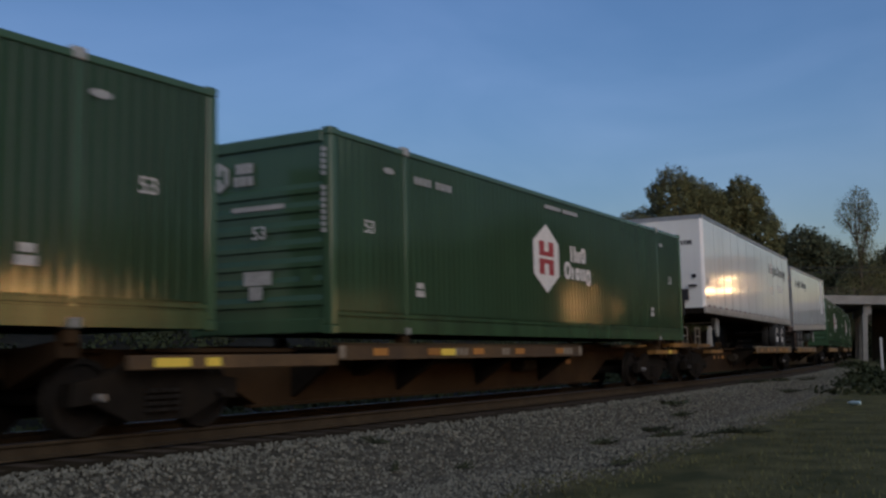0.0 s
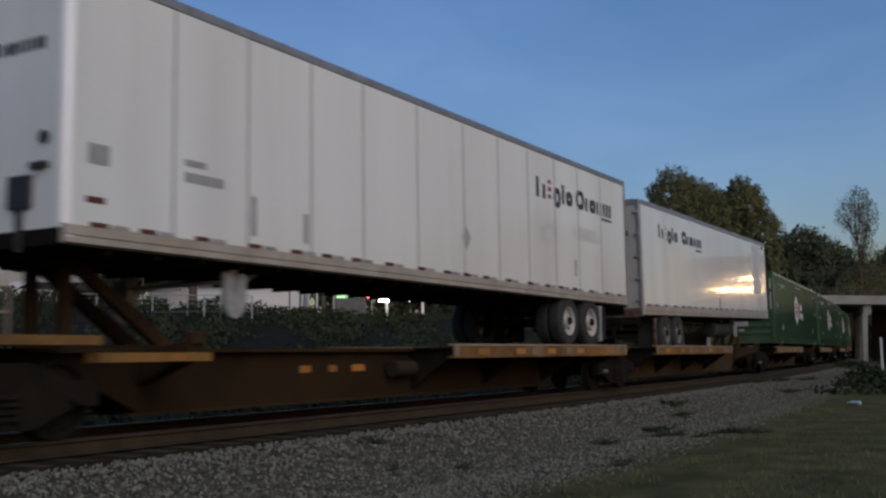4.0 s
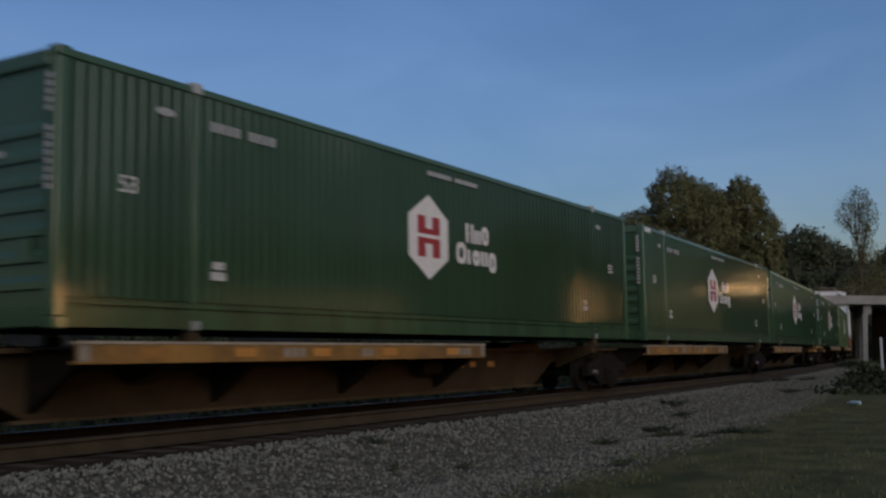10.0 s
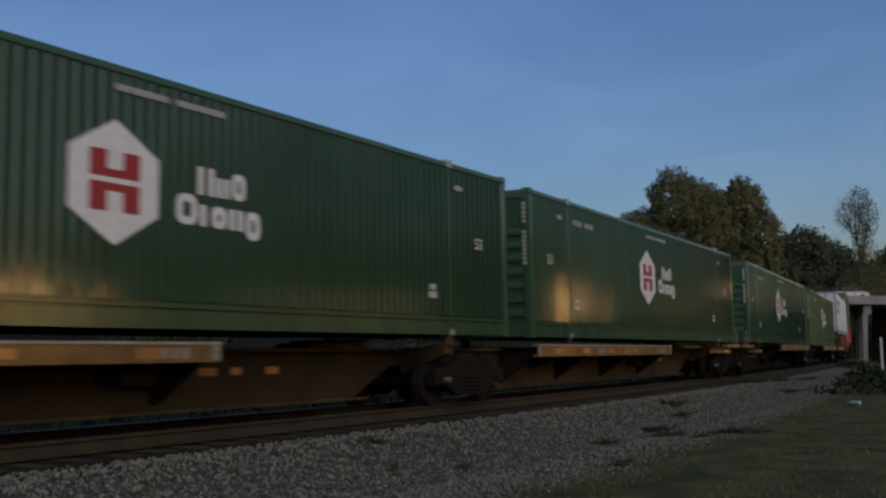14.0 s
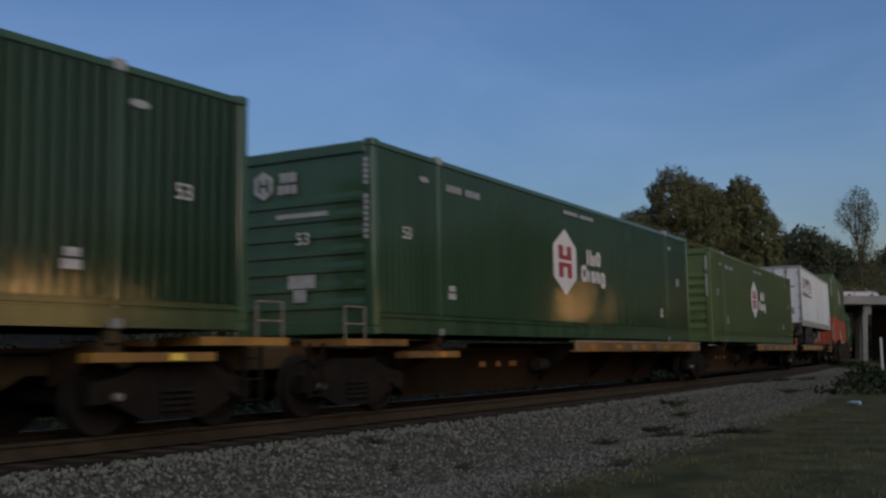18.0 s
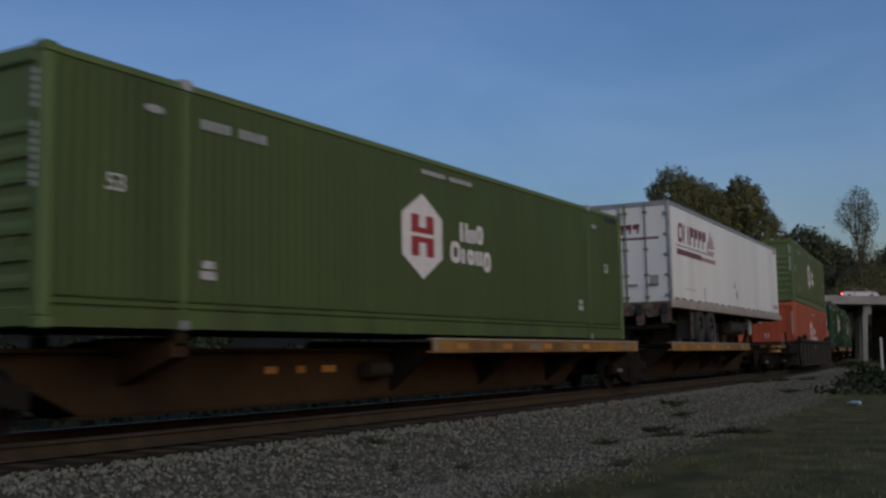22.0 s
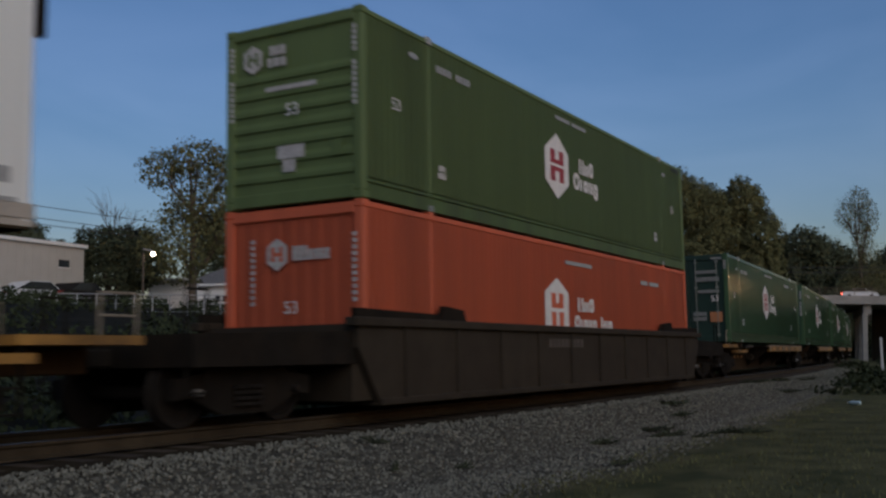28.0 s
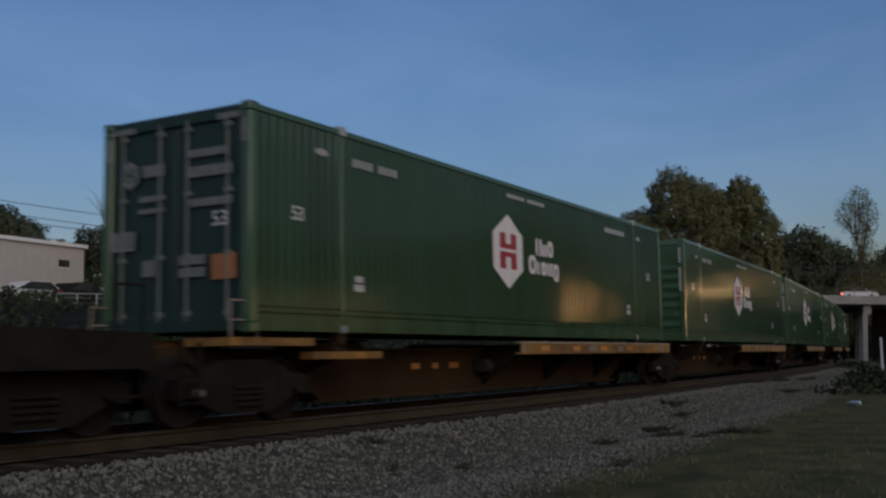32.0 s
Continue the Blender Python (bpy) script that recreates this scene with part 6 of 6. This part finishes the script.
def porch():
    c = thing("porch", "white open porch beside the house", "porch", m=Matrix.Translation((67.2, 53.6, 4.9)) @ Matrix.Rotation(radians(-57), 4, "Z"))
    part("porch_roof", box(B(), -2.4, 2.0, -0.3, 3.0, 2.0, 2.3, 0.03), SHINGLE, c)
    part("porch_fascia", box(B(), -2.45, 2.05, -0.36, -0.3, 2.05, 2.22), TRIM, c)
    for x in (-2.2, -1.0, 0.4, 1.8):
        part("porch_post", box(B(), x - 0.07, x + 0.07, -0.25, -0.11, -0.6, 2.0), TRIM, c)
    return c


porch()


def fence():
    c = thing("wire_fence", "wire fence with pale posts on the bank", "fence")
    p, q = Vector((30.4, 40.2, 3.0)), Vector((40.6, 37.6, 3.2))
    for k in range(12):
        f = p.lerp(q, k / 11)
        part("fence_post", rod(B(), (f.x, f.y, f.z - 0.8), (f.x, f.y, f.z + 1.05), 0.04, n=8), GALV, c)
    part("fence_rail", rod(B(), (p.x, p.y, p.z + 1.04), (q.x, q.y, q.z + 1.04), 0.03, n=6), GALV, c)
    for z in (0.2, 0.6, 0.85):
        part("fence_wire", rod(B(), (p.x, p.y, p.z + z), (q.x, q.y, q.z + z), 0.012, n=5), GALV, c)
    return c


fence()


def pole(label, x, y, top, lamp=None, glow=None, arms=True, bulb=0.17, drum=False):
    c = thing("utility_pole", label, "pole", m=Matrix.Translation((x, y, 0)))
    part("shaft", rod(B(), (0, 0, 2.0), (0, 0, top), 0.15 if arms or drum else 0.06, 0.10 if arms or drum else 0.05, 12), POLE if arms else BARK, c)
    if arms:
        part("cross_arm", box(B(), -1.1, 1.1, -0.06, 0.06, top - 0.7, top - 0.58), POLE, c)
    for dx in (-1.0, -0.4, 0.4, 1.0) if arms else ():
        part("insulator", rod(B(), (dx, 0, top - 0.58), (dx, 0, top - 0.4), 0.04, n=8), GALV, c)
    if drum:
        part("transformer", rod(B(), (0.32, -0.1, top - 3.2), (0.32, -0.1, top - 2.4), 0.2, 0.2, 12), GALV, c, "grey transformer drum")
    if lamp:
        v = Vector(lamp) - Vector((x, y, 0))
        part("lamp_arm", rod(B(), (0, 0, v.z + 0.3), tuple(v + Vector((0, 0, 0.15))), 0.04, n=8), GALV, c)
        part("lamp_head", lathe_bulb(v, bulb), glow or LAMPGLOW, c, "lit lamp head")
    return c


def lathe_bulb(v, r):
    bm = B()
    bmesh.ops.create_uvsphere(bm, u_segments=12, v_segments=8, radius=r)
    bmesh.ops.transform(bm, matrix=Matrix.Translation(v), verts=bm.verts)
    return bm


pole("wooden utility pole with a lit lamp and transformer", 53.5, 43.2, 11.1, (53.8, 44.7, 10.58), arms=False, bulb=0.10, drum=True)
pole("utility pole with a small lit lamp", 61.5, 53.0, 9.0, (61.06, 52.48, 8.49), arms=False, bulb=0.09)
pole("slim pole with a bright lit lamp", 39.7, 45.0, 7.0, (39.96, 44.50, 6.90), arms=False, bulb=0.11)


def cable(label, a, b, sag, r=0.03):
    a, b = Vector(a), Vector(b)
    bm = B()
    pts = [a.lerp(b, k / 16) - Vector((0, 0, sag * 4 * (k / 16) * (1 - k / 16))) for k in range(17)]
    for p, q in zip(pts, pts[1:]):
        rod(bm, p, q, r, n=5, caps=False)
    return solid("overhead_cable", bm, WIRE, label, "cable", "cables over the bank")


for dz in (0.0, 0.4, 1.2):
    cable("thin black overhead cable over the bank", (20.0, 62.0, 11.4 + dz), (53.5, 43.2, 7.7 + dz * 0.8), 0.4, 0.022)
for dz in (0.0, 0.7):
    cable("thin black cable over the road bridge", (151.5, 48.0, 13.2 + dz), (163.0, 16.0, 12.1 + dz), 0.3, 0.05)


def filling_station():
    c = thing("filling_station", "lit filling station canopy with a blue edge", "canopy", m=Matrix.Translation((84.0, 57.5, 5.2)) @ Matrix.Rotation(radians(-57), 4, "Z"))
    part("canopy", box(B(), -2.2, 2.2, 0.0, 4.0, 2.2, 2.5), TRIM, c)
    part("canopy_edge", box(B(), -2.25, 2.25, -0.06, 0.0, 2.22, 2.46), CANOPYBLUE, c, "glowing blue edge")
    for x0, x1 in ((-2.6, -1.5), (0.4, 0.95), (3.0, 3.35)):
        part("canopy_light", box(B(), x0, x1, 0.2, 0.5, 1.25, 1.62, 0.05), CANOPYWHITE, c, "bright white light")
    for x in (-1.8, 1.8):
        part("canopy_column", box(B(), x - 0.12, x + 0.12, 1.0, 1.24, -1.0, 2.2), TRIM, c)
    return c


filling_station()
sign_post = thing("road_sign", "lit red sign on a short post", "sign", m=Matrix.Translation((68.7, 50.3, 4.6)) @ Matrix.Rotation(radians(-57), 4, "Z"))
part("sign_panel", box(B(), -0.4, 0.5, -0.05, 0.05, 1.25, 1.5), SIGNRED, sign_post, "glowing red panel")
part("sign_leg", box(B(), -0.04, 0.04, -0.03, 0.03, -1.0, 1.25), GALV, sign_post)
kiosk = thing("kiosk", "small kiosk with a lit greenish window", "kiosk", m=Matrix.Translation((64.0, 49.0, 5.0)) @ Matrix.Rotation(radians(-57), 4, "Z"))
part("wall", box(B(), -1.2, 1.2, 0.0, 1.6, -1.0, 2.6), SHINGLE, kiosk)
part("window", box(B(), -1.05, 0.75, -0.03, 0.0, 0.6, 2.4), SIGNGREEN, kiosk, "lit greenish window")
part("window_lamp", lathe_bulb(Vector((-0.2, -0.16, 1.75)), 0.24), CANOPYWHITE, kiosk, "bright lamp at the window")
part("roof", box(B(), -1.4, 1.4, -0.2, 1.8, 2.6, 2.72), SHINGLE, kiosk)

# the white post and the litter on the verge
marker = thing("marker_post", "slim white marker post by the track", "post", m=Matrix.Translation((64.7, 10.5, 0)))
part("post", box(B(), -0.06, 0.06, -0.06, 0.06, -0.8, 1.55, 0.01), TRIM, marker)


def bottle(x, y):
    c = thing("plastic_bottle", "pale blue plastic bottle lying on the verge", "bottle", m=pose(x, y, -0.60, 0, 90, 70))
    part("bottle_body", rod(B(), (0, 0, -0.14), (0, 0, 0.12), 0.05, 0.05, 12), mat("pale_blue_plastic", (0.45, 0.62, 0.68), 0.3), c)
    part("bottle_neck", rod(B(), (0, 0, 0.12), (0, 0, 0.2), 0.045, 0.018, 12), mat("pale_blue_plastic", (0.45, 0.62, 0.68), 0.3), c)
    part("cap", rod(B(), (0, 0, 0.2), (0, 0, 0.225), 0.02, 0.02, 10), TRIM, c)


bottle(29.4, 5.5)


def weed(x, y, length, turn, seed):
    """A dead plant pressed flat on the stones: thin stalks and narrow leaves along one line."""
    r = random.Random(seed)
    p = Vector((x, y, ground_height(*track_place(x, y)) + 0.03))
    d = Vector((math.cos(turn), math.sin(turn), 0))
    side = Vector((-d.y, d.x, 0))
    bm = B()
    for k in range(18):
        a = p + d * length * r.uniform(-0.6, 0.2) + side * r.uniform(-0.1, 0.1) * length
        b = a + d * length * r.uniform(0.3, 0.6) + side * r.uniform(-0.2, 0.2) * length + Vector((0, 0, r.uniform(0.0, 0.10)))
        rod(bm, a, b, 0.014 * min(1, length + 0.2), 0.005, 5)
        for j in range(4):
            m = a.lerp(b, r.uniform(0.2, 1.0))
            q = Vector((r.uniform(-1, 1), r.uniform(-1, 1), r.uniform(0, 0.5))) * 0.14 * min(1, length)
            e = q.cross(Vector((0, 0, 1))).normalized() * 0.035 * min(1, length)
            bm.faces.new([bm.verts.new(v) for v in (m, m + q * 0.5 + e, m + q, m + q * 0.5 - e)])
    return solid("weed", bm, WEED, "dark dead weed lying flat on the ballast", "weed", "weeds on the ballast")


for k, (x, y, length, turn) in enumerate(((10.41, 7.54, 0.42, 2.5), (9.82, 6.88, 0.36, 0.0), (10.93, 6.64, 0.26, -0.5), (21.64, 7.82, 1.5, -1.0), (20.6, 7.3, 0.9, -0.9), (17.78, 6.86, 0.9, -1.0),
                                          (17.39, 6.35, 0.9, -1.0), (17.45, 5.81, 0.4, -0.9), (18.66, 5.59, 1.3, -0.95), (15.08, 6.64, 0.7, -1.0), (33.54, 9.35, 1.1, -0.9), (35.94, 9.25, 1.4, -0.9),
                                          (32.84, 8.16, 1.6, -1.1), (39.8, 9.3, 1.2, -0.9), (12.67, 5.29, 0.5, -0.7))):
    weed(x, y, length * 0.75, turn + 0.5 * math.sin(k * 2.3), k)


# ---- the cars, and the lit places on the camera's side that the panels mirror ----
def saloon(paint, lit, label):
    c = thing("car", label, "car")
    body = [(-2.15, 0.35), (-2.2, 0.75), (-2.05, 0.92), (-1.35, 0.98), (-0.75, 1.40), (0.55, 1.42), (1.15, 1.00), (2.0, 0.88), (2.2, 0.6), (2.15, 0.35)]
    part("body", prism(B(), body, "y", -0.86, 0.86), paint, c)
    glass = [(-1.55, 0.93), (-0.74, 1.37), (0.54, 1.39), (1.15, 0.96)]
    for y in (-0.865, 0.862):
        part("side_window", prism(B(), glass, "y", y, y + 0.004), DARKGLASS, c)
    for y in (-0.7, 0.7):
        part("tail_light", box(B(), -2.24, -2.16, y - 0.18, y + 0.18, 0.66, 0.84), TAILRED if lit else REDFILM, c, "red tail light")
        for x in (-1.35, 1.35):
            w = part("wheel", lathe(B(), [(0.2, -0.1), (0.3, -0.1), (0.32, 0.0), (0.3, 0.1), (0.2, 0.1)], (0, 0, 0), 16), RUBBER, c)
            w.matrix_basis = pose(x, y * 1.1, 0.32)
    return c


CAR = saloon(CARWHITE, True, "white saloon car with lit brake lights on the bridge")
for x, y, turn, paint, label in ((35.9, 49.6, 0.0, CARWHITE, "white saloon car parked by the cream building"), (38.6, 49.2, 0.2, WHEELSTEEL, "dark saloon car parked by the cream building")):
    saloon(paint, False, label).matrix_basis = Matrix.Translation((x, y, ground_height(*track_place(x, y)))) @ Matrix.Rotation(turn, 4, "Z")


def lit_sign():
    """A tall narrow lit sign on a post, far along on the camera's side."""
    c = thing("lit_sign", "tall narrow warm lit sign on a steel post", "sign", m=Matrix.Translation((94.0, -3.0, -0.6)) @ Matrix.Rotation(radians(4), 4, "Z"))
    part("post", rod(B(), (0, 0, 0), (0, 0, 7.6), 0.14, 0.12, 12), GALV, c)
    part("sign_box", box(B(), -0.12, 0.12, -0.55, 0.55, 7.6, 11.0, 0.03), GREYFILM, c)
    for k in range(4):
        part("sign_panel", box(B(), -0.135, -0.12, -0.45, 0.45, 7.7 + k * 0.82, 8.44 + k * 0.82), SIGNWARM, c, "warm glowing panel")


def motel():
    """A two-storey block with a few bright lamps on its gallery, far along on the camera's side."""
    c = thing("motel", "two-storey dull block with bright warm gallery lamps", "building", m=Matrix.Translation((112.0, 0.4, -0.6)) @ Matrix.Rotation(radians(5), 4, "Z"))
    part("wall", box(B(), 0.0, 8.0, -6.0, 2.6, 0, 11.4), mat("dull_render", (0.20, 0.17, 0.14), 0.85, 0, 0.2, 1.5, 20, 0.2), c)
    part("roof", box(B(), -0.6, 8.4, -6.4, 3.0, 11.4, 11.7), SHINGLE, c)
    part("gallery", box(B(), -1.4, 0.0, -6.0, 2.6, 6.2, 6.4), CONCRETE, c)
    for y in (-5.8, -3.0, -0.4, 2.4):
        part("gallery_post", box(B(), -1.38, -1.26, y - 0.06, y + 0.06, 0.0, 11.4), TRIM, c)
    for y, z, r in ((-1.7, 8.2, 0.15), (0.6, 8.1, 0.13), (0.7, 9.3, 0.11)):
        part("gallery_lamp", lathe_bulb(Vector((-0.3, y, z)), r), SODIUM, c, "bright warm gallery lamp")


SIGNWARM = mat("warm_lit_panel", (0.8, 0.6, 0.35), 0.4, 0, 0.2, 2, 20, 0, emit=(1.0, 0.60, 0.22), power=0.15)
lit_sign()
motel()


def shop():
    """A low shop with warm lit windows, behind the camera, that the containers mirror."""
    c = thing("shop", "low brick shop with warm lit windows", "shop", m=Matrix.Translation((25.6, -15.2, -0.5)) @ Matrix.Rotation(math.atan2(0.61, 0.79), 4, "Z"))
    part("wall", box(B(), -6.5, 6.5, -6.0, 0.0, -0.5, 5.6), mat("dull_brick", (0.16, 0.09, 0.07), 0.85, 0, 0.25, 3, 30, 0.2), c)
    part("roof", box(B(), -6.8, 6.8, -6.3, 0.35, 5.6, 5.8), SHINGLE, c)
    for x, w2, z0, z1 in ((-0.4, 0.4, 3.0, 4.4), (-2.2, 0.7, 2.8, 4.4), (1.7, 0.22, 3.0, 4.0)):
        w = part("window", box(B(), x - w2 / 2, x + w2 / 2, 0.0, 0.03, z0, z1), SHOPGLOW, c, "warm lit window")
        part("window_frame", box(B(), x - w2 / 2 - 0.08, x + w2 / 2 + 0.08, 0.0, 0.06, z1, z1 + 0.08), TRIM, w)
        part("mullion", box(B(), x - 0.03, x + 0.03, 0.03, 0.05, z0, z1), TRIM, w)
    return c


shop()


def long_store():
    """A long store with a dim warm front, further along on the camera's side."""
    p, q = Vector((29.8, -13.0, -0.5)), Vector((43.5, -3.5, -0.5))
    c = thing("store_building", "long low store with a row of dim warm windows", "building", m=Matrix.Translation((p + q) / 2) @ Matrix.Rotation(math.atan2(q.y - p.y, q.x - p.x), 4, "Z"))
    w = (q - p).length / 2
    part("wall", box(B(), -w, w, -5.0, 0.0, -0.5, 6.0), MATS["dull_brick"], c)
    part("roof", box(B(), -w - 0.2, w + 0.2, -5.2, 0.3, 6.0, 6.2), SHINGLE, c)
    for k in range(6):
        x = -w + 1.3 + k * (2 * w - 2.6) / 8
        f = part("window", box(B(), x - 0.8, x + 0.8, 0.0, 0.03, 2.2, 4.2), SHOPDIM, c, "dim warm window")
        part("window_frame", box(B(), x - 0.88, x + 0.88, 0.0, 0.06, 4.2, 4.28), TRIM, f)
    return c


long_store()
for x, y in ((151.5, 48.0), (163.0, 16.0)):
    pole("utility pole beside the bridge road", x, y, 14.4)


def motions():
    """The train rolls along its curve; every wheelset turns as it rolls."""
    for ob, a, b, local in CARRIED:
        walk(ob, [(t, riding(a, b, t) @ local) for t in TIMES])
    for w in SPINNING:
        x = w.location.x
        walk(w, [(k / 10, Matrix.Translation((x, 0, 0.42)) @ Matrix.Rotation(-rolled(k / 10) / 0.42, 4, "Y")) for k in range(int(SECONDS * 10) + 1)])
    # the car crosses the bridge and stops behind the tree tops' gap
    road = bpy.data.objects["road_bridge"].matrix_basis
    rows = [(0.0, 22.0), (6.0, 6.0), (8.0, -2.8), (9.0, -4.0), (10.0, -5.0), (12.0, -6.6), (13.5, -7.4), (14.5, -8.2), (16.0, -8.8), (17.0, -8.9), (SECONDS, -8.9)]
    walk(CAR, [(t, road @ pose(-2.6, y, 7.905, 0, 0, -90)) for t, y in rows])


motions()
